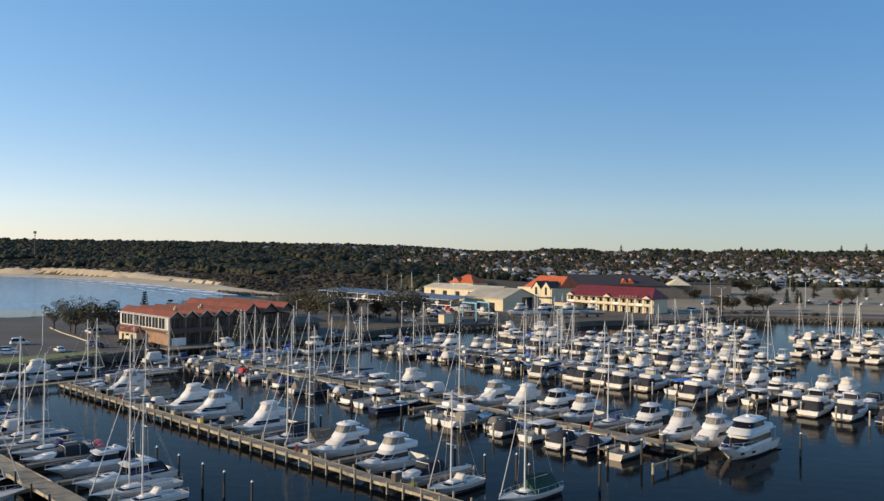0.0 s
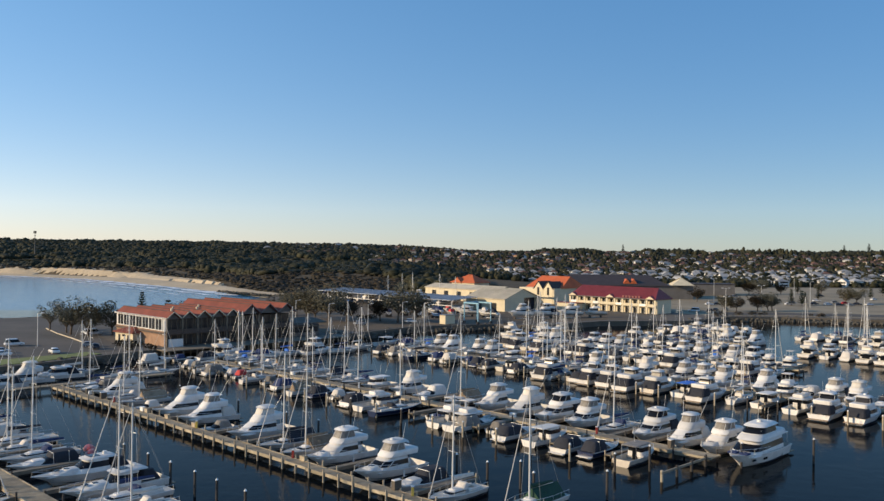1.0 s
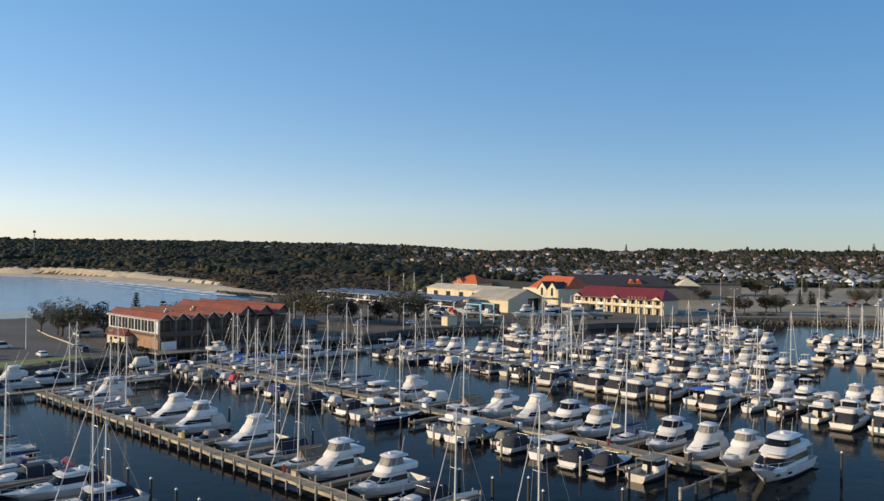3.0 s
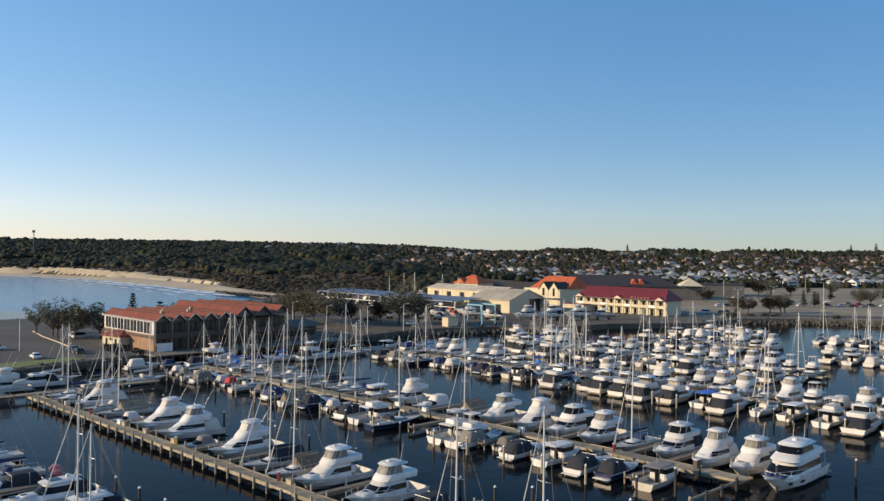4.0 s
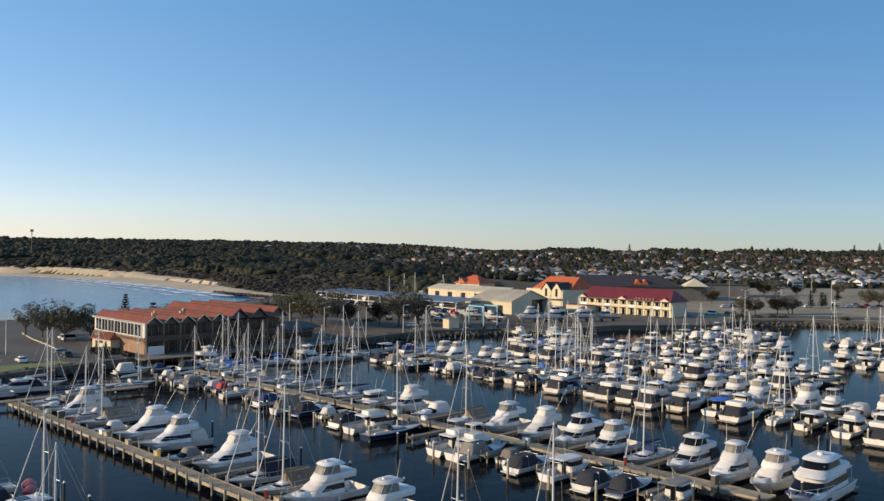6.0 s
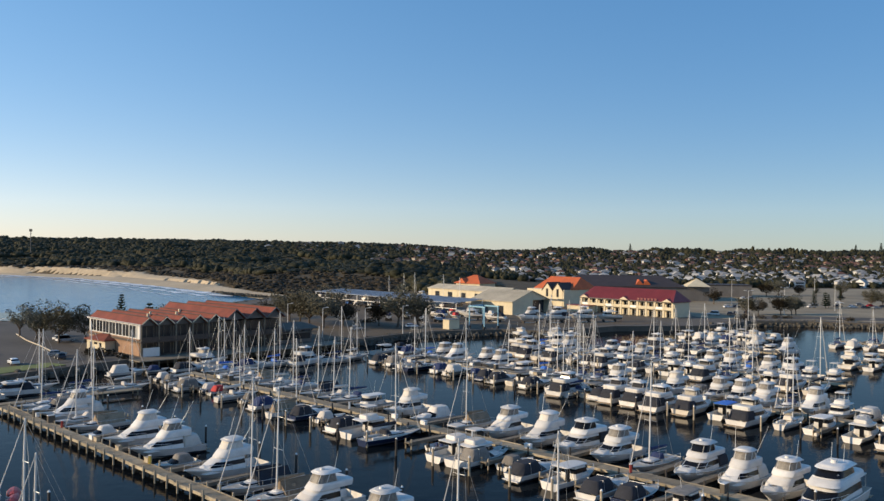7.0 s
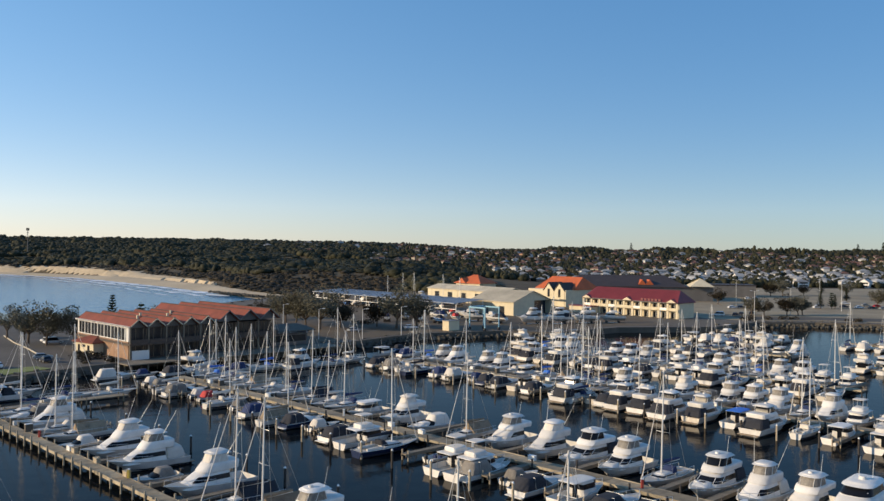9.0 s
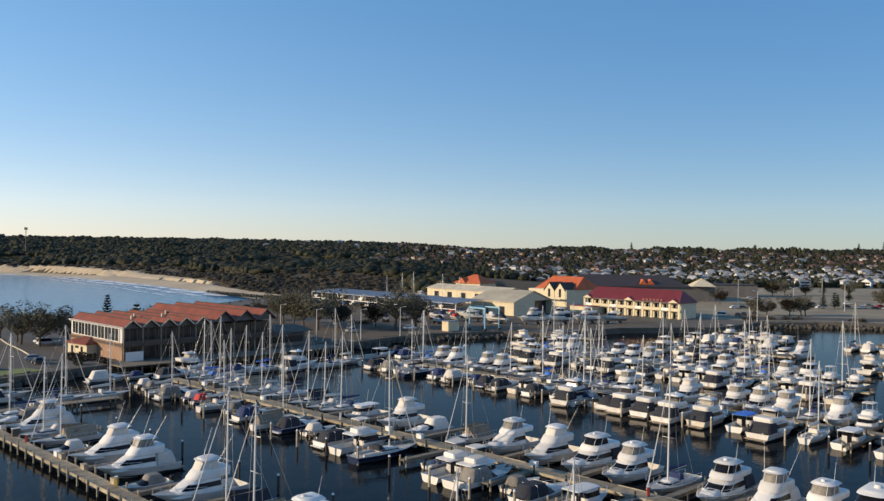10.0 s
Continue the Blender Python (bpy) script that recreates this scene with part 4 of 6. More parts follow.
def dinghy(hull="red", label=""):
    """A small tender lying keel up under its cover."""
    r = sized("dinghy", label, "dinghy")
    rr = []
    for x, w, h in ((-1.6, 0.62, 0.42), (-0.9, 0.78, 0.58), (0.0, 0.80, 0.62), (0.9, 0.66, 0.55), (1.5, 0.34, 0.42), (1.8, 0.06, 0.3)):
        rr.append([(x, math.cos(a) * w, 0.12 + math.sin(a) * h) for a in [math.pi * i / 6 for i in range(7)]])
    part("cover", loft(B(), rr), M[hull], r, smooth=False)
    part("gunwale", box(B(), -1.62, 1.2, -0.82, 0.82, 0.04, 0.14, 0.03), M["deck"], r)
    return r


def hardtop_cruiser(L=12.8, W=3.9, label=""):
    """A sleek sports cruiser: long foredeck, raked dark windscreen, white hardtop."""
    r = sized("hardtop_cruiser", label, "motor cruiser")
    F = 1.2
    rings = add_hull(r, L, W, F, M["gelcoat"], None, 0.26, rake=1.8, sheer=0.3)
    f = tier(0.4, 5.0, W * 0.60, F + 0.02, F + 0.55, 2.4, 0.0, 0.2)
    house(r, "trunk", f, F + 0.02, F + 0.55, M["gelcoat"])
    c = tier(-2.9, 1.9, W * 0.82, F - 0.05, F + 1.5, 2.1, 0.3, 0.26, 0.24)
    house(r, "cabin", c, F - 0.05, F + 1.5, M["gelcoat"], [(F + 0.5, F + 1.22)])
    rf = tier(-3.8, 0.5, W * 0.74, F + 1.5, F + 1.64, 0.5, 0.1, 0.1, 0.2)
    house(r, "hardtop", rf, F + 1.5, F + 1.64, M["gelcoat"], crown=0.1)
    part("sunroof", box(B(), -1.7, -0.4, -0.75, 0.75, F + 1.74, F + 1.79, 0.02), M["glass"], r, "dark sunroof panel")
    for xx in (2.2, 3.4):
        part("deck_hatch", box(B(), xx - 0.3, xx + 0.3, -0.3, 0.3, F + 0.56, F + 0.66, 0.02), M["glass"], r)
    part("cockpit_cover", loft(B(), [tier(-5.4, -2.8, W * 0.8, F, F + 1.3, 0.1, 0.9, 0.25)(z) for z in (F, F + 0.8, F + 1.3)]), M["darkcanvas"], r, "dark cockpit cover")
    part("swim_platform", box(B(), -L / 2 - 0.9, -L / 2 + 0.02, -W * 0.42, W * 0.42, 0.28, 0.38, 0.03), M["teak"], r)
    part("radar", tube(B(), (-2.6, 0, F + 1.74), (-2.6, 0, F + 2.1), 0.28, 0.24, 10), M["gelcoat"], r)
    rails(r, rings, 0.5, 0.5)
    return r


FLEET = {
    "F": flybridge_cruiser(11.4, 3.9, label="white flybridge motor cruiser with clear helm curtains"),
    "f": flybridge_cruiser(10.8, 3.8, top="whitecanvas", bimini="whitecanvas", label="white flybridge cruiser with white canvas round the helm"),
    "G": flybridge_cruiser(12.6, 4.2, top="glass", cover="darkcanvas", label="white flybridge cruiser with dark enclosed helm and tinted windows"),
    "g": flybridge_cruiser(11.0, 3.8, hull="cream", top="clears", cover="darkcanvas", label="cream flybridge cruiser with a dark cockpit cover"),
    "H": flybridge_cruiser(11.2, 3.9, top="darkcanvas", bimini="gelcoat", stripe=M["navy"], cover="darkcanvas", label="white flybridge cruiser with dark canvas curtains"),
    "C": sports_cruiser(label="white sports cruiser with a black canvas canopy"),
    "c": sports_cruiser(8.6, 3.0, "navycanvas", label="white cruiser with a navy canvas canopy"),
    "W": sports_cruiser(9.0, 3.1, "whitecanvas", label="white cruiser under a white canvas canopy", high=1.5),
    "K": sports_cruiser(8.4, 3.0, "darkcanvas", "navy", label="dark-hulled cruiser with a black canopy"),
    "P": pilothouse_boat(label="white pilothouse boat with an open cockpit"),
    "p": pilothouse_boat(8.2, 2.9, "cream", label="cream pilothouse fishing boat", fly=True),
    "Q": pilothouse_boat(10.2, 3.4, label="white flybridge fishing boat with a white bimini", fly=True),
    "R": runabout(label="small white runabout with a white canopy"),
    "r": runabout(5.6, 2.2, "navycanvas", label="small white runabout with a navy canopy"),
    "o": runabout(6.0, 2.3, label="small open white runabout", canopy=False),
    "d": runabout(5.8, 2.2, "darkcanvas", "bluehull", label="small blue-hulled runabout with a black canopy"),
    "e": runabout(6.4, 2.4, "redcanvas", label="small white runabout with a red canopy"),
    "S": sailing_yacht(label="white sailing yacht with navy sail cover"),
    "s": sailing_yacht(9.2, 2.9, "gelcoat", "whitecanvas", 11.5, label="small white sailing yacht with a white sail cover"),
    "Y": sailing_yacht(12.0, 3.5, "cream", "darkcanvas", 15.0, label="cream sailing yacht with a black sail cover"),
    "N": sailing_yacht(11.5, 3.4, "navy", "darkcanvas", 14.0, label="black-hulled sailing yacht with a dark cover"),
    "T": sailing_yacht(10.5, 3.2, "gelcoat", "darkcanvas", 13.0, label="white sailing yacht under a dark boom tent", tent="darkcanvas"),
    "n": sailing_yacht(10.0, 3.0, "gelcoat", "bluecanvas", 12.5, label="white sailing yacht with a blue sail cover", furled=False),
    "B": pilothouse_boat(9.4, 3.2, roof="bluecanvas", label="white boat with a bright blue roof"),
    "A": sport_fisher(11.6, 4.0, label="moulded white game-fishing cruiser with white helm curtains"),
    "a": sport_fisher(10.8, 3.7, "clears", label="moulded white game-fishing cruiser with clear helm curtains", cover="whitecanvas"),
    "Z": motor_yacht(),
    "X": hardtop_cruiser(label="sleek white sports cruiser with dark windscreen and hardtop"),
    "t": sailing_yacht(10.5, 3.2, "gelcoat", "greencanvas", 13.0, label="white sailing yacht under a green boom tent", tent="greencanvas"),
    "h": flybridge_cruiser(11.4, 3.9, top="clears", screen="whitecanvas", label="white flybridge cruiser with a pale cover over its windscreen"),
    "U": sailing_yacht(10.2, 3.1, "gelcoat", "tancanvas", 12.5, label="white sailing yacht under a tan boom tent", tent="tancanvas"),
    "M": sports_cruiser(9.2, 3.1, "greycanvas", label="white cruiser under a bleached grey canopy", high=1.4),
    "u": runabout(6.4, 2.4, "greycanvas", label="small white runabout under a bleached grey cover"),
    "m": pilothouse_boat(8.6, 3.0, "cream", "greycanvas", label="cream pilothouse boat with a grey canvas roof"),
    "D": dinghy("red", "red covered dinghy lying afloat beside moored yachts"),
}
LEN = {"F": 11.4, "f": 10.8, "G": 12.6, "g": 11.0, "H": 11.2, "C": 9.5, "c": 8.6, "W": 9.0, "K": 8.4, "P": 9.0, "p": 8.2, "Q": 10.2, "R": 6.2, "r": 5.6,
       "o": 6.0, "d": 5.8, "e": 6.4, "S": 11.0, "s": 9.2, "Y": 12.0, "N": 11.5, "T": 10.5, "n": 10.0, "B": 9.4, "Z": 16.0, "D": 3.4, "A": 11.6, "a": 10.8, "X": 12.8, "t": 10.5, "h": 11.4, "U": 10.2, "M": 9.2, "u": 6.4, "m": 8.6}
berthed = set()
sway = random.Random(8)


def moor(kind, u, v, bow, lift=0.0, turn=0.0):
    """Lay one boat with its middle at (u, v); bow +1 points away from the first jetty, -1 towards it."""
    x, y = at(u, v)
    m = pose(x, y, lift, sway.uniform(-0.8, 0.8), 0, (ANG_V if bow > 0 else ANG_V + 180) + sway.uniform(-2.5, 2.5) + turn)
    if kind not in berthed:
        berthed.add(kind)
        FLEET[kind].matrix_world = m
        return FLEET[kind]
    return copy_thing(FLEET[kind], m)


def row(kinds, us, edge, side, bow):
    """Boats at the positions us along a jetty whose edge is at v = edge, on the far (+1) or near (-1) side of it."""
    for kind, u in zip(kinds, us):
        if kind != " ":
            moor(kind, u, edge + side * (0.9 + LEN[kind] / 2), bow)


# first long jetty, far side, bows to the jetty
row("SMasURAauATUhFCs", (-174.1, -169.4, -161.5, -156.4, -150.8, -145.2, -136.8, -128, -121, -112.7, -104.3, -98.7, -92.7, -82.4, -75.5, -69), 66.1, 1, -1)
# second jetty, far side
row("nSsUsSTsSPfWUhAGFSGah", (-190.4, -184.6, -178.8, -173.9, -167.1, -161.2, -152.4, -146.6, -142.7, -135.8, -127.1, -120.2, -111.5, -104.2, -96.4, -90, -83.7, -77.4, -71, -64.7, -59.3), 111.3, 1, -1)
moor("Z", -53.3, 116.2, -1)
# second jetty, near side, sterns to the open water
row("CNQoQMCPKCmuQ", (-124.2, -113.5, -99.7, -104.8, -96, -95, -85.8, -80.2, -70.5, -74.7, -64.5, -90.4, -119.1), 108.8, -1, 1)
for n_, kind in enumerate("RuosMRedsudcrUKRo"):
    moor(kind, -191.5 + n_ * 3.95 + sway.uniform(-0.3, 0.3), 107.7 - LEN[kind] / 2, 1)
# third jetty, near side
row("CMsNcWrKCmCsSCHGgHBGsPQGHKWGma", (-181.4, -176.5, -171.7, -166.9, -160.1, -155.3, -150.9, -145.6, -141.2, -136.4, -131.6, -125.3, -119.5, -113.7, -105, -99.7, -93.8, -109.8, -88, -82.2, -76.4, -71.1, -64.4, -58.6, -52.8, -47, -42.1, -121.4, -116.6, -40.2), 165.6, -1, 1)
fleet = random.Random(21)


def fill(u0, u1, edge, side, bow, kinds, step=5.6):
    u = u0
    while u < u1:
        kind = fleet.choice(kinds)
        moor(kind, u, edge + side * (0.9 + LEN[kind] / 2), bow)
        u += step + fleet.uniform(-0.5, 0.7)


fill(-181, -112, 168.0, 1, -1, "sSnUTYFagPMSs", 4.9)
fill(-107, -38, 168.0, 1, -1, "FagHSsWQPnhMCTGfK", 4.9)
fill(-175, -86, 207.0, -1, 1, "HSGHgQPsMsCGgSnY", 4.8)
fill(-175, -86, 209.2, 1, -1, "FaSGHQYsPMnhC", 4.9)
fill(-158, -120, 252.0, -1, 1, "SfCWPsMHsan", 4.7)
fill(-158, -120, 254.1, 1, -1, "SfCsPQRMa", 4.7)
fill(-97, -42, 252.0, -1, 1, "FCWPSsfQ", 5.2)
fill(-97, -42, 254.1, 1, -1, "fCWPSsRQ", 5.2)
fill(-118, -42, 300.0, -1, 1, "CWPRcoSsFr", 4.8)
fill(-118, -42, 302.0, 1, -1, "CWPRcoSsf", 4.8)
fill(-163, -138, 286.0, -1, 1, "CWPFcQ", 4.6)
fill(-163, -138, 288.0, 1, -1, "CWPRcQ", 4.6)
# front jetty below the camera
row("YSsXSnSWYsSCXXSs", (-176, -170, -164, -158.5, -153, -147.5, -142, -137, -131.5, -126, -120.5, -115.5, -107, -98.5, -93.5, -88.5), 36.2, 1, -1)
row("SYnSsSXCWSYsYS", (-190, -184, -178, -170, -163, -156, -149, -142, -135, -128, -121, -114, -107.5, -101), 33.7, -1, 1)
moor("D", -122.5, 50.5, 1, 0.0, 70)
moor("D", -119.5, 49.5, 1, 0.0, 60)
# along the car park wall and the boardwalk
for kind, u, v, b in (("X", -186, 57, -1), ("A", -189, 64, -1), ("X", -192, 71, -1), ("s", -195, 78, 1), ("S", -184, 84, 1), ("s", -183, 92, 1), ("n", -181, 51, -1), ("Y", -180, 44, -1), ("W", -203, 101, 1), ("r", -203, 108, 1), ("C", -200, 115, 1),
                      ("s", -198, 122, 1), ("c", -196, 129, 1), ("n", -194, 135, 1), ("F", -205, 122, 1), ("H", -192, 143, 1), ("S", -190, 151, 1),
                      ("s", -192, 158, 1), ("P", -196, 172, 1), ("c", -191, 178, 1), ("d", -203, 185, 1)):
    moor(kind, u, v, b, turn=sway.uniform(-6, 6))
# loose boats beyond the third jetty and at the landing
for kind, u, v, b in (("P", -186, 222, 1), ("Q", -180, 228, 1), ("f", -191, 226, 1), ("F", -184, 235, 1), ("C", -166, 282, -1), ("s", -192, 252, -1), ("S", -195, 246, -1)):
    moor(kind, u, v, b, turn=sway.uniform(-10, 10))
# ketch and cutter lying off the end of the first jetty
moor("t", -60.5, 75.5, -1)


# ---------------------------------------------------------------- buildings round the basin
def gable_roof(bm, x0, x1, y0, y1, z0, z1, thick=0.22, over=0.5):
    """A pitched roof with its ridge along x."""
    ym = (y0 + y1) / 2
    prof = [(y0 - over, z0 - over * (z1 - z0) / (ym - y0)), (ym, z1), (y1 + over, z0 - over * (z1 - z0) / (ym - y0))]
    prof += [(y, z - thick) for y, z in prof[::-1]]
    loft(bm, [[(x, y, z) for y, z in prof] for x in (x0 - over, x1 + over)])
    return bm


def hip_roof(bm, x0, x1, y0, y1, z0, z1, over=0.6, hip=None):
    x0, x1, y0, y1 = x0 - over, x1 + over, y0 - over, y1 + over
    h = (y1 - y0) / 2 if hip is None else hip
    ym = (y0 + y1) / 2
    e = [bm.verts.new(p) for p in ((x0, y0, z0), (x1, y0, z0), (x1, y1, z0), (x0, y1, z0))]
    f = [bm.verts.new(p) for p in ((x0, y0, z0 - 0.25), (x1, y0, z0 - 0.25), (x1, y1, z0 - 0.25), (x0, y1, z0 - 0.25))]
    a, b = bm.verts.new((x0 + h, ym, z1)), bm.verts.new((x1 - h, ym, z1))
    for q in ((e[0], e[1], b, a), (e[1], e[2], b), (e[2], e[3], a, b), (e[3], e[0], a), f[::-1]):
        bm.faces.new(q)
    for i in range(4):
        bm.faces.new((f[i], f[(i + 1) % 4], e[(i + 1) % 4], e[i]))
    return bm


def ribs(bm, x0, x1, y0, y1, z0, z1, step):
    """Roof seams running down a slope from (y1, z1) to (y0, z0)."""
    for i in range(int((x1 - x0) / step) + 1):
        tube(bm, (x0 + i * step, y0, z0 + 0.05), (x0 + i * step, y1, z1 + 0.05), 0.05, n=4)
    return bm


def sailing_club():
    """Two-storey glazed building on the boardwalk; a row of parallel gables faces the boats."""
    r = root("club_building", pose(-76, 232, 2.0, 0, 0, 45), "two-storey glazed boat club with a row of terracotta gables", "club building")
    D, eave = 31.0, 7.85
    widths = [4.6] * 5 + [6.2] * 3
    x = 0.0
    total = sum(widths)
    # the dark tone of walls and balcony paints in the verandah's shade
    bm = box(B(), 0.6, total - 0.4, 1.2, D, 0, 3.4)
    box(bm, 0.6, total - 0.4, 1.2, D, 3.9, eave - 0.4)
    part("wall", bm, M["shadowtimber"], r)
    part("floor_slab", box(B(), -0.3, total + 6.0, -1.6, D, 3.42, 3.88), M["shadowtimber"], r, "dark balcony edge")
    part("end_wall", box(B(), 0.25, 0.58, 0.4, D, 3.9, eave - 0.2), M["whitewall"], r, "white framed end wall")
    part("lower_end_wall", box(B(), 0.25, 0.58, 0.4, D, 0, 3.0), M["brick"], r, "brown brick lower end wall")
    part("corner_screen", box(B(), 0.3, 4.6, -1.55, -1.35, 0, 2.2), M["whitewall"], r, "white screen wall at the corner")
    part("base_band", box(B(), 0.1, 0.57, 0.3, D, 3.02, 4.2), M["brick"], r, "orange-brown brick band")
    for i, w in enumerate(widths):
        big = w > 5
        lift = 0.5 if big else 0.0
        rise = 1.8 if not big else 2.5
        y0, y1 = (-0.8, D) if not big else (-2.2, D + 5)
        bm = B()
        xm = x + w / 2
        prof = [(x - 0.05, eave - 0.1 + lift), (xm, eave + rise + lift), (x + w + 0.05, eave - 0.1 + lift)]
        prof += [(a, z - 0.2) for a, z in prof[::-1]]
        loft(bm, [[(a, y, z) for a, z in prof] for y in (y0, y1)])
        roof = part("roof", bm, M["rooftile"], r, "terracotta tiled gable roof")
        # added dark strips draw the shade behind each ridge and along each valley
        part("ridge_cap", box(B(), xm - 0.2, xm + 0.2, y0 - 0.02, y1, eave + rise + lift - 0.06, eave + rise + lift + 0.10, 0.04), M["darkroof"], roof, "dark ridge capping")
        part("valley_gutter", box(B(), x - 0.28, x + 0.28, y0 + 0.1, y1, eave - 0.06 + lift, eave + 0.12 + lift), M["greywall"], roof, "dark valley gutter")
        bm = B()
        for s in (-1, 1):
            loft(bm, [[(xm + s * (w / 2 + 0.08), y0 - 0.08, eave - 0.38 + lift), (xm, y0 - 0.08, eave + rise - 0.22 + lift), (xm, y0 - 0.08, eave + rise + 0.08 + lift), (xm + s * (w / 2 + 0.08), y0 - 0.08, eave - 0.02 + lift)],
                      [(xm + s * (w / 2 + 0.08), y0 + 0.0, eave - 0.38 + lift), (xm, y0 + 0.0, eave + rise - 0.22 + lift), (xm, y0 + 0.0, eave + rise + 0.08 + lift), (xm + s * (w / 2 + 0.08), y0 + 0.0, eave - 0.02 + lift)]])
        part("barge_board", bm, M["creamwall" if not big else "greywall"], roof)
        bm = B()
        yb = y0 + 1.2
        loft(bm, [[(x + 0.15, y, eave - 0.3 + lift), (xm, y, eave + rise - 0.28 + lift), (x + w - 0.15, y, eave - 0.3 + lift)] for y in (yb, yb + 0.2)])
        # this grey is set low to add to the gable's shade
        part("gable_wall", bm, M["greywall"], r, "shaded gable wall")
        for lo, hi in ((0.3, 3.0), (4.4, 7.3)):
            pane = part("window", box(B(), x + 0.35, x + w - 0.35, 1.06, 1.18, lo, hi), M["blind"], r, "dark glazing")
            bm = B()
            for k in range(3):
                xx = x + 0.35 + (w - 0.7) * k / 2
                box(bm, xx - 0.06, xx + 0.06, 0.98, 1.055, lo, hi)
            # cream mullions and columns take a darker timber colour, standing for facade shade
            part("mullion", bm, M["fingerwood"], pane)
        part("column", box(B(), x - 0.16, x + 0.16, -1.3, -1.0, 0, eave + 0.1 + lift), M["fingerwood"], r, "weathered timber verandah column")
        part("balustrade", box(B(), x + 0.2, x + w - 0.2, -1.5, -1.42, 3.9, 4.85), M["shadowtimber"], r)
        x += w
    for k in range(7):
        y = 2.0 + k * (D - 3) / 7
        pane = part("window", box(B(), 0.12, 0.24, y + 0.2, y + (D - 3) / 7 - 0.2, 4.5, 7.4), M["blind"], r, "tall end window")
        part("mullion", box(B(), 0.04, 0.115, y - 0.14, y + 0.14, 4.3, 7.7), M["cap"], pane)
        part("mullion", box(B(), 0.04, 0.115, y + (D - 3) / 14 - 0.06, y + (D - 3) / 14 + 0.06, 4.4, 7.5), M["cap"], pane)
    part("eave_board", box(B(), -0.25, 0.02, -0.8, D + 0.5, 7.65, 8.02), M["cap"], r, "white eave board")
    for k, (xx, yy) in enumerate(((6, 8), (9.5, 14), (15, 10), (20, 18), (28, 12))):
        part("roof_vent", box(B(), xx - 0.25, xx + 0.25, yy - 0.25, yy + 0.25, eave + 0.3, eave + 2.1, 0.05), M["creamwall"], r, "small cream roof vent")
    # low wing at the far end
    part("wing", box(B(), total, total + 12, 2, 14, 0, 3.2), M["greywall"], r)
    part("wing_roof", gable_roof(B(), total, total + 13, 0.5, 15, 4.2, 5.4), M["concrete"], r, "weathered grey verandah roof")
    part("wing_window", box(B(), total + 0.6, total + 11.4, 1.86, 1.98, 1.0, 2.7), M["blind"], r)
    return r


sailing_club()
# boardwalk in front of the club
bm = box(B(), -4, 58, -9, -1.62, 1.7, 1.95, 0.03)
for i in range(16):
    for yy in (-8.6, -5.0):
        tube(bm, (-3 + i * 4, yy, -3), (-3 + i * 4, yy, 1.7), 0.2, n=6)
tagged(part("boardwalk", bm, M["fingerwood"]), "timber boardwalk on piles in front of the club", "boardwalk", kind="structure").matrix_world = pose(-76, 232, 0.1, 0, 0, 45)


def kiosk():
    r = root("toilet_block", pose(-95, 246, 2.06, 0, 0, -38), "small cream hut with a terracotta roof in the car park", "hut")
    part("wall", box(B(), 0, 9.0, 0, 5.5, 0, 2.9), M["creamwall"], r)
    roof = part("roof", hip_roof(B(), 0, 9.0, 0, 5.5, 2.95, 4.2, 0.6), M["rooftile"], r, "terracotta hipped roof")
    part("ridge_cap", box(B(), 2.75, 6.25, 2.62, 2.88, 4.14, 4.3, 0.04), M["darkroof"], roof)
    for x in (1.6, 6.2):
        part("door", box(B(), x, x + 1.0, -0.06, -0.003, 0, 2.1), M["blind"], r, "dark doorway")
    part("window", box(B(), 3.6, 5.2, -0.06, -0.003, 1.6, 2.2), M["blind"], r, "narrow high window")


kiosk()


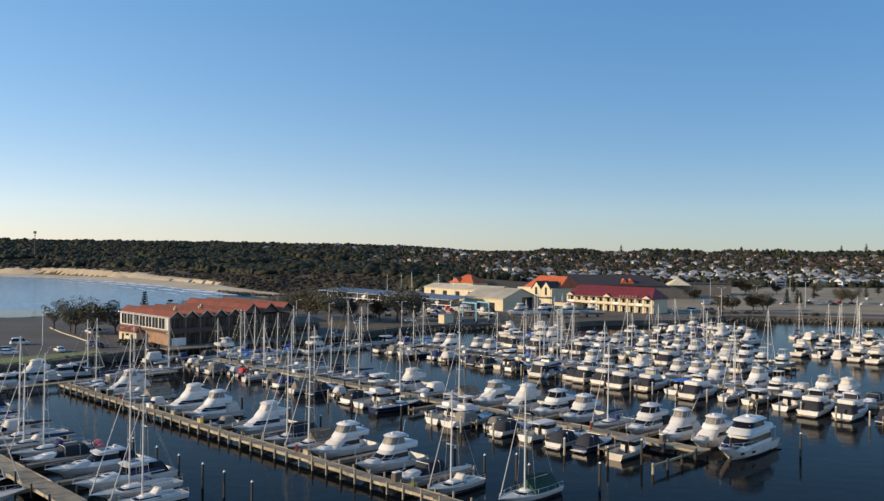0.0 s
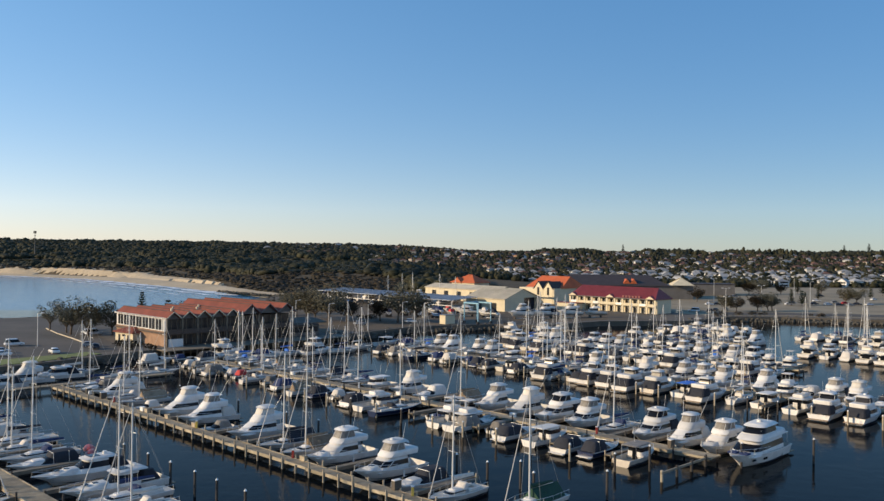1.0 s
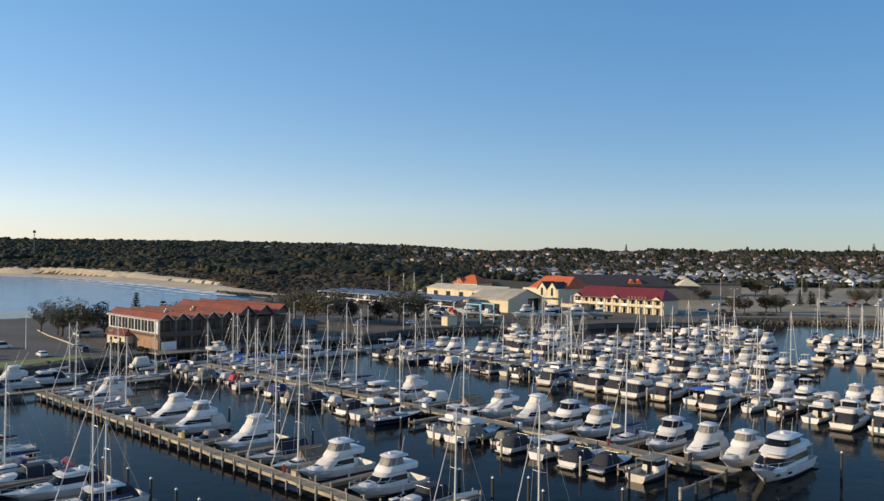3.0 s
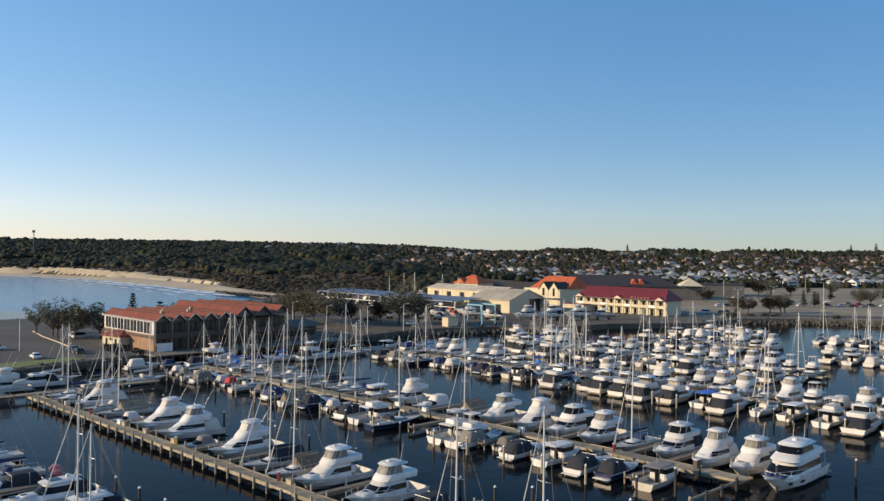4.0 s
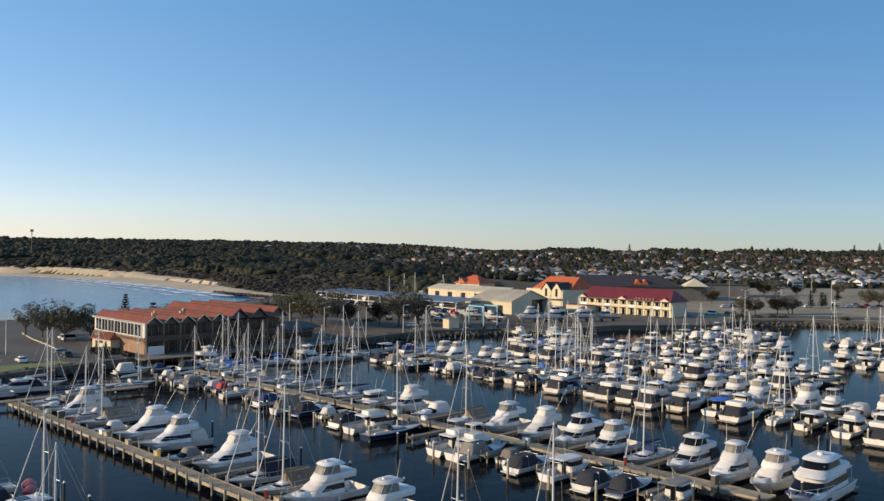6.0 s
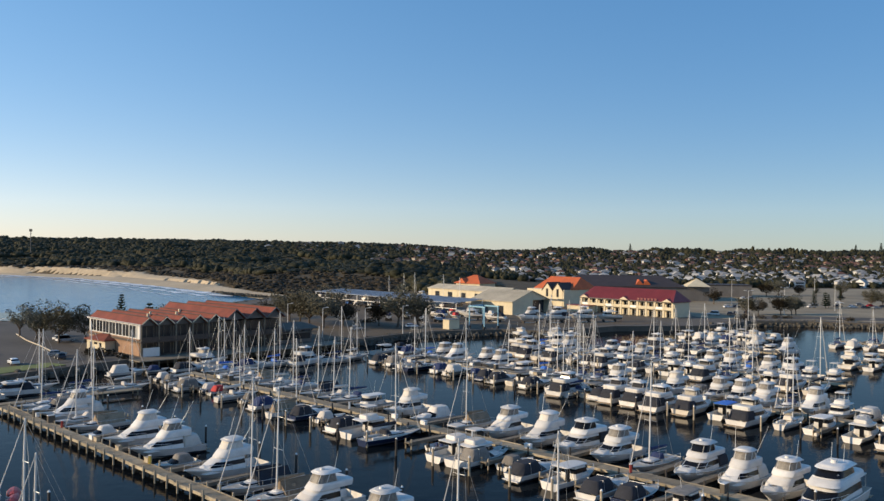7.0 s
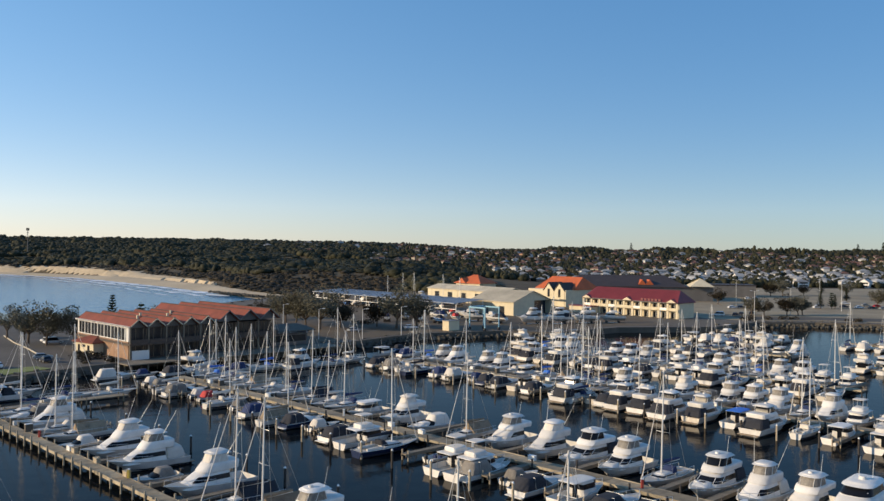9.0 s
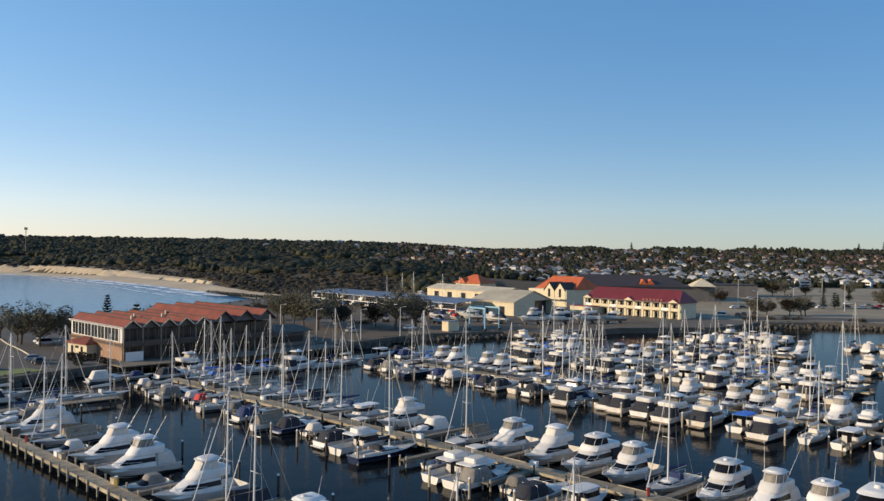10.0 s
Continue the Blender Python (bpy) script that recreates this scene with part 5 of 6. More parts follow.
def lodge():
    """Cream two-storey building with a red roof, balconies and small gables."""
    r = root("waterfront_lodge", pose(60.9, 406.5, 2.05, 0, 0, -47), "cream two-storey building with a red roof and shaded balconies", "building")
    L, D, eave, ridge = 47.0, 13.0, 6.5, 11.3
    part("wall", box(B(), 0, L, 1.8, D, 0, eave), M["creamwall"], r)
    roof = part("roof", hip_roof(B(), 0, L, 0.2, D, eave, ridge, 0.6, 3.0), M["redroof"], r, "red painted steel roof")
    bm = B()
    for i in range(48):
        xx = 3.2 + i * (L - 6) / 47
        tube(bm, (xx, -0.35, eave + 0.06), (xx, (0.2 + D) / 2, ridge + 0.04), 0.045, n=4)
    part("roof_seam", bm, M["redroof"], roof)
    part("balcony", box(B(), 0, L, 0, 1.8, 3.05, 3.35), M["creamwall"], r, "cream balcony slab")
    part("fascia", box(B(), -0.6, L + 0.6, -0.42, -0.30, eave - 0.3, eave + 0.05), M["greywall"], r)
    n = 11
    for i in range(n + 1):
        xx = i * L / n
        part("pier", box(B(), xx - 0.5, xx + 0.5, 0, 0.5, 0, eave - 0.05), M["creamwall"], r, "cream rendered pier")
    for i in range(n):
        xx = i * L / n
        for lo, hi in ((0.1, 2.4), (3.4, 5.8)):
            w = part("window", box(B(), xx + 0.9, xx + L / n - 0.9, 1.72, 1.79, lo, hi), M["blind"], r, "dark glazed door")
            part("mullion", box(B(), xx + L / n / 2 - 0.06, xx + L / n / 2 + 0.06, 1.62, 1.715, lo, hi), M["cap"], w)
        part("balustrade", box(B(), xx + 0.55, xx + L / n - 0.55, 0.02, 0.10, 3.36, 4.3), M["creamwall" if i % 3 else "alloy"], r)
    for i in (0, 5, 10):
        xx = (i + 0.5) * L / n
        bm = B()
        loft(bm, [[(xx - 2.7, y, eave - 0.05), (xx, y, eave + 1.5), (xx + 2.7, y, eave - 0.05)] for y in (-0.9, 3.0)])
        g = part("dormer_roof", bm, M["redroof"], r, "small red gable over the balcony")
        bm = B()
        loft(bm, [[(xx - 2.3, y, eave - 0.0), (xx, y, eave + 1.25), (xx + 2.3, y, eave - 0.0)] for y in (-0.97, -0.905)])
        part("dormer_face", bm, M["creamwall"], g)
    part("annex", box(B(), -4, 8, -5, 0, 0, 2.9), M["creamwall"], r)
    part("annex_roof", box(B(), -4.4, 8.4, -5.4, -0.05, 2.95, 3.2), M["redroof"], r)
    # shape of a low white roof sign without lettering
    for k in range(6):
        part("sign_bar", box(B(), 30 + k * 1.7, 31.1 + k * 1.7, -0.28, -0.18, eave + 0.3, eave + 1.2), M["redroof"], r, "faint raised roof sign bar")


lodge()


def boat_shed():
    r = root("boat_shed", pose(27.7, 379.2, 2.05, 0, 0, 45), "cream boat shed with a pale roof and dark doorway", "shed")
    Wd, Ln, eave, ridge = 25.0, 24.0, 5.8, 10.0
    bm = box(B(), 0, 13.5, 0, 0.3, 0, eave)
    box(bm, 0, 0.3, 0.3, Ln, 0, eave)
    box(bm, Wd - 0.3, Wd, 0, Ln, 0, eave)
    box(bm, 0.3, Wd - 0.3, Ln - 0.3, Ln, 0, eave)
    loft(bm, [[(0.05, y, eave), (Wd / 2, y, ridge - 0.3), (Wd - 0.05, y, eave)] for y in (0.02, 0.28)])
    part("wall", bm, M["creamwall"], r)
    # near-black panel set back in the opening, in place of the interior's shade
    part("doorway", box(B(), 13.6, 24.6, 3.0, 3.2, 0, eave), M["cardark"], r, "dark open interior")
    bm = B()
    prof = [(-0.6, eave - 0.2), (Wd / 2, ridge), (Wd + 0.6, eave - 0.2), (Wd + 0.6, eave - 0.4), (Wd / 2, ridge - 0.25), (-0.6, eave - 0.4)]
    loft(bm, [[(a, y, z) for a, z in prof] for y in (-0.6, Ln + 0.4)])
    roof = part("roof", bm, M["shedroof"], r)
    bm = B()
    for i in range(26):
        y = -0.3 + i * (Ln / 25)
        for s in (0, 1):
            tube(bm, (-0.55 if s == 0 else Wd + 0.55, y, eave - 0.14), (Wd / 2, y, ridge + 0.05), 0.05, n=4)
    part("roof_seam", bm, M["shedroof"], roof)
    for k in range(2):
        part("door", box(B(), -0.08, -0.004, 5 + k * 9, 8 + k * 9, 0, 3.6), M["greywall" if k else "blind"], r)
    r2 = root("long_shed", pose(-10, 480, 2.05, 0, 0, -50), "long cream workshop with dark doorways and a pale roof", "shed")
    part("wall", box(B(), 0, 58, 0, 15, 0, 6.4), M["creamwall"], r2)
    part("roof", gable_roof(B(), 0, 58, 0, 15, 6.6, 8.6), M["shedroof"], r2)
    for k in range(5):
        part("door", box(B(), 6 + k * 10.5, 9.5 + k * 10.5, -0.08, -0.004, 0, 5.0), M["blind"], r2, "dark roller door")
    for k in range(8):
        part("cladding_joint", box(B(), 3 + k * 7, 3.15 + k * 7, -0.06, -0.004, 0, 6.3), M["shedroof"], r2)


boat_shed()


def shopping_roofs():
    """The larger group behind: orange hipped roof, dark roofs, small gables."""
    r = root("tavern_building", pose(41, 455, 2.05, 0, 0, -50), "cream building with an orange tiled roof and pointed gables", "building")
    part("wall", box(B(), 0, 25, 0, 24, 0, 8.0), M["creamwall"], r)
    part("roof", hip_roof(B(), 0, 25, 6, 24, 8.2, 14.0, 0.6, 3), M["orangeroof"], r)
    for k in range(2):
        xx = 14 + k * 7.0
        bm = B()
        loft(bm, [[(xx - 3.6, y, 7.6), (xx, y, 11.6), (xx + 3.6, y, 7.6), (xx + 3.6, y, 7.35), (xx, y, 11.3), (xx - 3.6, y, 7.35)] for y in (-0.5, 9)])
        g = part("gable_roof", bm, M["darkroof"], r)
        bm = B()
        loft(bm, [[(xx - 3.3, y, 7.3), (xx, y, 11.0), (xx + 3.3, y, 7.3), (xx + 3.3, y, 0.1), (xx - 3.3, y, 0.1)] for y in (-0.2, -0.02)])
        part("gable_wall", bm, M["creamwall"], g)
        part("window", box(B(), xx - 0.7, xx + 0.7, -0.3, -0.21, 4.5, 8.4), M["blind"], g, "tall dark gable window")
    part("balustrade", box(B(), -2, 24, -3.2, -3.0, 3.6, 4.6), M["creamwall"], r)
    r = root("retail_building", pose(66, 500, 2.05, 0, 0, -4), "wide building with dark brown tiled roofs and small orange gables", "building")
    part("wall", box(B(), 0, 80, 0, 40, 0, 7.4), M["greywall"], r)
    part("roof", hip_roof(B(), 0, 66, 0, 34, 7.6, 13.4, 0.8, 10), M["darkroof"], r)
    for xx in (6, 42, 46):
        bm = B()
        loft(bm, [[(xx - 2.2, y, 8.6), (xx, y, 11.4), (xx + 2.2, y, 8.6)] for y in (2.0, 12)])
        part("dormer", bm, M["orangeroof"], r, "small orange tiled gable")
    part("pavilion_roof", hip_roof(B(), 68, 79, -2, 10, 8.3, 12.5, 0.8), M["creamwall"], r, "pale pyramid roof")
    r = root("flat_store", pose(152, 545, 2.05, 0, 0, -8), "low grey flat-roofed store beside the car park", "building")
    part("wall", box(B(), 0, 34, 0, 20, 0, 7.0), M["greywall"], r)
    part("roof", box(B(), -0.4, 34.4, -0.4, 20.4, 7.02, 7.4), M["darkroof"], r)
    r = root("small_house", pose(5, 500, 2.05, 0, 0, -40), "house with a bright orange hipped roof behind the sheds", "house")
    part("wall", box(B(), 0, 17, 0, 14, 0, 8.5), M["creamwall"], r)
    part("roof", hip_roof(B(), 0, 17, 0, 14, 8.6, 13.0, 0.8), M["orangeroof"], r)
    bm = B()
    loft(bm, [[(2, y, 8.4), (5, y, 11.4), (8, y, 8.4)] for y in (-1.2, 6)])
    part("dormer", bm, M["orangeroof"], r)


shopping_roofs()


def boat_racks():
    """Long open canopy over dry-stored boats."""
    x0, y0, x1, y1 = -66, 450, 4, 376
    ang = math.degrees(math.atan2(y1 - y0, x1 - x0))
    L = math.hypot(x1 - x0, y1 - y0)
    r = root("boat_store", pose(x0, y0, 2.05, 0, 0, ang), "long open-sided boat store under a blue-grey steel canopy", "boat store")
    for k in range(4):
        a, b = L * k / 4 + 0.25, L * (k + 1) / 4 - 0.25
        z = 5.4 - 0.10 * k
        bm = loft(B(), [[(x, -1, z), (x, 16, z + 1.0), (x, 16, z + 0.8), (x, -1, z - 0.2)] for x in (a, b)])
        roof = part("roof", bm, M["canopyroof"], r, "blue-grey steel roof bay")
        bm = B()
        for i in range(24):
            xx = a + 0.3 + (b - a - 0.6) * i / 23
            tube(bm, (xx, -0.95, z + 0.04), (xx, 15.95, z + 1.04), 0.05, n=4)
        part("roof_seam", bm, M["canopyroof"], roof)
    for k in range(13):
        for y in (0, 8, 15.5):
            part("post", box(B(), L * k / 12 - 0.12, L * k / 12 + 0.12, y - 0.12, y + 0.12, 0, 5.0 + y / 17), M["alloy"], r)
    part("rack_beam", box(B(), 0, L, -0.1, 0.1, 2.4, 2.65), M["alloy"], r)
    return r, x0, y0, ang, L


store, sx, sy, sang, sL = boat_racks()
dry = random.Random(4)
ca, sa = math.cos(radians(sang)), math.sin(radians(sang))
for k in range(17):
    a = 3 + k * (sL - 6) / 16
    for yy, zz in ((4.5, 4.75),) if k % 3 == 0 else ((2.0, 2.45),):
        kind = dry.choice("RrocdWRe")
        copy_thing(FLEET[kind], pose(sx + ca * a - sa * yy, sy + sa * a + ca * yy, zz + 0.45 - (0.15 if zz > 4 else 0), 0, 0, sang + 90 + dry.uniform(-3, 3)))


def cradle(x, y, ang, length):
    r = root("boat_cradle", pose(x, y, 2.06, 0, 0, ang), "steel cradle under a boat ashore", "cradle", "cradles")
    for xx in (-length * 0.25, length * 0.2):
        part("bunk", box(B(), xx - 0.2, xx + 0.2, -1.3, 1.3, 0, 0.85), M["pile"], r)
    part("rail", box(B(), -length * 0.25, length * 0.2, -0.12, 0.12, 0, 0.2), M["alloy"], r)


for kind, x, y, ang in (("F", 31, 342, 200), ("G", 41, 345, 195), ("F", 52, 350, 190), ("Q", 63, 352, 185), ("C", 18, 344, 150), ("P", 10, 352, 170), ("e", 3, 350, 120),
                        ("W", 8, 365, 160), ("R", 17, 361, 140), ("c", -4, 356, 150), ("o", -10, 345, 100), ("R", -16, 352, 110), ("d", -3, 341, 130), ("r", -22, 345, 95),
                        ("S", -2, 418, 60), ("S", -16, 440, 80), ("n", -22, 452, 75), ("s", 6, 432, 70), ("F", -12, 452, 60), ("s", -29, 446, 90)):
    cradle(x, y, ang, LEN[kind])
    copy_thing(FLEET[kind], pose(x, y, 3.4, 0, 0, ang))


def travel_lift():
    r = root("boat_hoist", pose(13, 317, 2.06, 0, 0, 45), "pale blue steel travelling boat hoist by the slipway", "boat hoist")
    for x in (-3.5, 3.5):
        for y in (-3.5, 3.5):
            part("leg", box(B(), x - 0.16, x + 0.16, y - 0.16, y + 0.16, 0.7, 7.5), M["hoist"], r)
            part("wheel", tube(B(), (x, y - 0.25, 0.55), (x, y + 0.25, 0.55), 0.55, n=12), M["black"], r)
        part("side_beam", box(B(), x - 0.2, x + 0.2, -3.8, 3.8, 7.5, 7.95), M["hoist"], r)
    part("cross_beam", box(B(), -3.2, 3.2, 3.3, 3.8, 7.5, 8.1), M["hoist"], r)


travel_lift()
r = root("site_hut", pose(1, 312, 2.06, 0, 0, 45), "small cream steel hut on the hardstand", "hut")
part("wall", box(B(), 0, 5, 0, 3, 0, 3.2), M["creamwall"], r)
part("roof", box(B(), -0.2, 5.2, -0.2, 3.2, 3.22, 3.4), M["greyroof"], r)


def light_pole(x, y, h, double=False):
    r = root("street_lamp", pose(x, y, 2.06), "tall grey light pole with a flat lamp head", "street lamp", "light poles")
    part("pole", tube(B(), (0, 0, 0), (0, 0, h), 0.13, 0.07, 8), M["alloy"], r)
    for s in ((-1, 1) if double else (1,)):
        bm = tube(B(), (0, 0, h - 0.1), (s * 1.4, 0, h + 0.15), 0.05, n=5)
        part("arm", bm, M["alloy"], r)
        part("lamp_head", box(B(), s * 1.4 - 0.4, s * 1.4 + 0.4, -0.18, 0.18, h + 0.08, h + 0.24, 0.03), M["cap"], r)


for x, y, h in ((-25, 284, 9), (-38, 283, 9), (-14, 296, 9), (-52, 300, 9), (122, 366, 12), (150, 400, 12), (186, 430, 13), (232, 430, 13), (215, 520, 13), (150, 470, 13), (-110, 230, 9)):
    light_pole(x, y, h, h > 10)


# ---------------------------------------------------------------- cars
def car(paint, label, van=False):
    r = root("car", pose(0, 0, -80), label, "car", "parked cars")
    L, W, H = (4.9, 1.9, 1.95) if van else (4.4, 1.78, 1.46)
    prof = [(-L / 2, 0.35), (L / 2, 0.35), (L / 2 - 0.02, 0.72), (L / 2 - 0.9, 0.92), (-L / 2 + 0.35, 0.96), (-L / 2, 0.85)]
    rings = [[(x, y, z) for x, z in prof] for y in (-W / 2, W / 2)]
    bm = loft(B(), rings)
    bmesh.ops.bevel(bm, geom=list(bm.edges), offset=0.07, segments=2, affect="EDGES")
    part("body", bm, paint, r)
    b0, b1 = (-L / 2 + 0.1, L / 2 - 1.0) if van else (-L / 2 + 0.4, L / 2 - 1.2)
    c = tier(b0, b1, W * 0.92, 0.93, H, 0.75, 0.35, 0.14, 0.06)
    house(r, "cabin", c, 0.93, H, paint, [(1.0, H - 0.14)], crown=0.03)
    for x in (-L / 2 + 0.8, L / 2 - 0.85):
        for y in (-W / 2 + 0.1, W / 2 - 0.1):
            w = part("wheel", tube(B(), (x, y - 0.11, 0.32), (x, y + 0.11, 0.32), 0.32, n=12), M["black"], r)
            part("rim", tube(B(), (x, y - 0.125, 0.32), (x, y + 0.125, 0.32), 0.18, n=8), M["alloy"], w)
    for s in (-0.6, 0.6):
        part("headlight", box(B(), L / 2 - 0.1, L / 2 + 0.01, s - 0.18, s + 0.18, 0.6, 0.74), M["cap"], r)
    return r


CARS = {"w": car(M["carwhite"], "white parked hatchback car"), "v": car(M["carwhite"], "white parked van with dark windows", True),
        "g": car(M["cargrey"], "silver parked hatchback car"), "k": car(M["cardark"], "dark blue parked car"), "r": car(M["carred"], "bright red parked hatchback car")}
parked = set()


def park(kind, x, y, ang, z=2.07):
    m = pose(x, y, z, 0, 0, ang)
    if kind not in parked:
        parked.add(kind)
        CARS[kind].matrix_world = m
    else:
        copy_thing(CARS[kind], m)


for kind, x, y, a in (("w", -108.7, 209, 20), ("v", -116.8, 231, 40), ("g", -112, 215, 20), ("w", -98.9, 215.6, 130), ("k", -93, 226, 130), ("v", -108, 262, 50), ("w", -111, 266, 50), ("g", -96, 231, 30),
                      ("w", 138.5, 441, 10), ("k", 143, 442, 8), ("w", 183, 465, -20), ("g", 190, 462, 15), ("w", 183, 449, 10), ("w", 213, 484, 0), ("g", 217, 470, 10), ("r", 219, 462, 10),
                      ("k", 222, 455, 12), ("w", 227, 452, 10), ("k", 124, 394, 60), ("k", 128, 398, 60), ("g", 120, 400, 60), ("k", 134, 402, 60), ("v", 116, 392, 150), ("g", -30, 306, 40), ("w", -12, 318, 30),
                      ("k", -46, 300, 45), ("w", -53, 296, 45), ("w", 205, 452, 10), ("k", 209, 447, 10), ("g", 214, 446, 10), ("w", 236, 448, 10), ("k", 241, 446, 10), ("r", 246, 446, 10), ("w", 251, 444, 10),
                      ("k", 199, 455, 10), ("g", 262, 470, 80), ("w", 174, 520, 5), ("g", 179, 522, 5), ("k", 240, 540, 5), ("w", 256, 505, 30)):
    park(kind, x, y, a, 2.075)


# ---------------------------------------------------------------- trees
def leaf_cloud(vs, fs, centre, radius, count, size, rnd, squash=0.75):
    """Many small ragged leaf sprays spread through a ball."""
    cx, cy, cz = centre
    for _ in range(count):
        a, h = rnd.uniform(0, math.tau), rnd.uniform(-1, 1)
        d = radius * rnd.uniform(0.45, 1.0) ** 0.6
        q = math.sqrt(1 - h * h)
        p = Vector((cx + d * q * math.cos(a), cy + d * q * math.sin(a), cz + d * h * squash))
        n1 = Vector((rnd.uniform(-1, 1), rnd.uniform(-1, 1), rnd.uniform(-0.6, 0.6))).normalized()
        n2 = n1.orthogonal().normalized()
        s = size * rnd.uniform(0.6, 1.4)
        k = len(vs)
        vs += [tuple(p + n1 * s), tuple(p + n2 * s * 0.7), tuple(p - n1 * s * 0.9), tuple(p - n2 * s * 0.6)]
        fs.append((k, k + 1, k + 2, k + 3))


def mesh_of(name, vs, fs, material):
    me = bpy.data.meshes.new(name)
    me.from_pydata(vs, [], fs)
    me.materials.append(material)
    return me


def tree(seed, height, spread, label, leaf="treeleaf", lean=0.0, open_=0.6):
    rnd = random.Random(seed)
    r = root("tree", pose(0, 0, -90), label, "tree", "trees by the basin")
    bm = B()
    h0 = height * 0.24
    tube(bm, (0, 0, -0.2), (lean * 0.4, 0, h0), height * 0.035, height * 0.025, 8)
    tips = []
    for i in range(7):
        a = i * math.tau / 7 + rnd.uniform(-0.4, 0.4)
        mid = Vector((lean * 0.5 + math.cos(a) * spread * 0.28, math.sin(a) * spread * 0.28, height * rnd.uniform(0.38, 0.55)))
        tip = Vector((lean + math.cos(a) * spread * rnd.uniform(0.35, 0.62), math.sin(a) * spread * rnd.uniform(0.35, 0.62), height * rnd.uniform(0.5, 0.92)))
        tube(bm, (lean * 0.4, 0, h0 * 0.95), mid, height * 0.018, height * 0.012, 6)
        tube(bm, mid, tip, height * 0.012, height * 0.005, 5)
        tips += [tip, mid, mid.lerp(tip, 0.5) + Vector((rnd.uniform(-1, 1), rnd.uniform(-1, 1), 0.6))]
    tips.append(Vector((lean, 0, height * 0.95)))
    part("trunk", bm, M["bark"], r)
    vs, fs = [], []
    for t in tips:
        leaf_cloud(vs, fs, t, spread * rnd.uniform(0.18, 0.32), int(190 * open_), spread * 0.022 + 0.07, rnd)
    o = new("crown", mesh_of("crown", vs, fs, M[leaf]))
    o.parent = r
    return r


def pine(seed, height, label):
    """A Norfolk pine: straight trunk with tiers of level branches."""
    rnd = random.Random(seed)
    r = root("pine_tree", pose(0, 0, -90), label, "pine tree", "pines")
    part("trunk", tube(B(), (0, 0, -0.2), (0, 0, height), height * 0.018, 0.03, 7), M["bark"], r)
    vs, fs = [], []
    tiers = int(height / 0.9)
    for i in range(tiers):
        z = height * (0.15 + 0.85 * i / tiers)
        reach = (height - z) * 0.26 + 0.35
        for k in range(6):
            a = k * math.tau / 6 + i * 0.4 + rnd.uniform(-0.15, 0.15)
            for j in range(5):
                t = (j + 1) / 5
                p = Vector((math.cos(a) * reach * t, math.sin(a) * reach * t, z + 0.25 * t * t * reach))
                side = Vector((-math.sin(a), math.cos(a), 0)) * (0.62 * (1.2 - t) + 0.22)
                up = Vector((0, 0, 0.2 + 0.1 * rnd.random()))
                fw = Vector((math.cos(a), math.sin(a), 0.1)) * reach / 4
                q = len(vs)
                vs += [tuple(p + side), tuple(p + fw + up), tuple(p - side), tuple(p - fw - up)]
                fs.append((q, q + 1, q + 2, q + 3))
    o = new("crown", mesh_of("crown", vs, fs, M["pine"]))
    o.parent = r
    return r


TREES = [tree(1, 11, 9, "broad olive-green tree with an open ragged crown", lean=0.8), tree(2, 9, 8.5, "wind-bent olive-green tree with a low crown", lean=-1.0),
         tree(3, 7, 6.5, "small dull-green coastal tree with a rounded crown", "scrub"), tree(4, 10, 6, "slender thin-crowned tree beside the car park", open_=0.45)]
PINES = [pine(5, 12, "tall dark Norfolk pine with tiered branches"), pine(6, 7, "young dark Norfolk pine with tiered branches")]
planted = set()


def plant(proto, x, y, z, scale, turn):
    m = pose(x, y, z, 0, 0, turn) @ Matrix.Scale(scale, 4)
    if proto.name not in planted:
        planted.add(proto.name)
        proto.matrix_world = m
        return proto
    o = copy_thing(proto, m)
    o.matrix_basis = m
    return o


for k, x, y, s in ((0, -115, 262, 1.0), (1, -108, 258, 1.05), (0, -102, 262, 0.9), (1, -99, 270, 0.85), (3, -127, 274, 0.9), (3, -119, 268, 0.75), (3, -92, 278, 0.8), (3, -88, 286, 0.9),
                   (0, -42, 312, 1.25), (1, -48, 320, 1.2), (2, -36, 318, 1.3), (1, -53, 328, 1.15), (0, -17, 319, 1.25), (1, -10, 324, 1.2), (2, -24, 324, 1.3), (0, -58, 336, 1.0),
                   (1, 132, 397, 0.8), (2, 137, 396, 1.0), (2, 148, 399, 1.2), (1, 153, 399, 0.85), (0, 156, 402, 0.75), (2, 141, 471, 1.1), (1, 219, 462, 0.9), (0, 224, 460, 0.9),
                   (2, -70, 345, 1.0), (1, -64, 355, 0.9), (2, -76, 330, 0.9), (2, 200, 555, 1.2), (1, 212, 566, 1.0), (2, 225, 566, 1.0), (0, 250, 562, 0.9)):
    plant(TREES[k], x, y, 2.05, s, (x * 37 + y * 11) % 360)
for k, x, y, s in ((0, -104, 293, 1.02), (1, -95, 293, 1.4), (0, 183, 446, 0.75), (1, 189, 447, 1.2), (0, 192, 450, 0.6), (1, 146, 430, 0.9), (0, 221, 500, 0.7), (1, 230, 430, 1.1),
                   (0, 240, 575, 0.9), (0, 660, 1400, 1.7), (0, 706, 1410, 2.0), (0, 300, 1420, 1.4), (0, 290, 560, 1.0), (1, 262, 520, 1.1)):
    plant(PINES[k], x, y, 2.05 if y < 660 else ground_z(x, y), s, (x * 53) % 360)

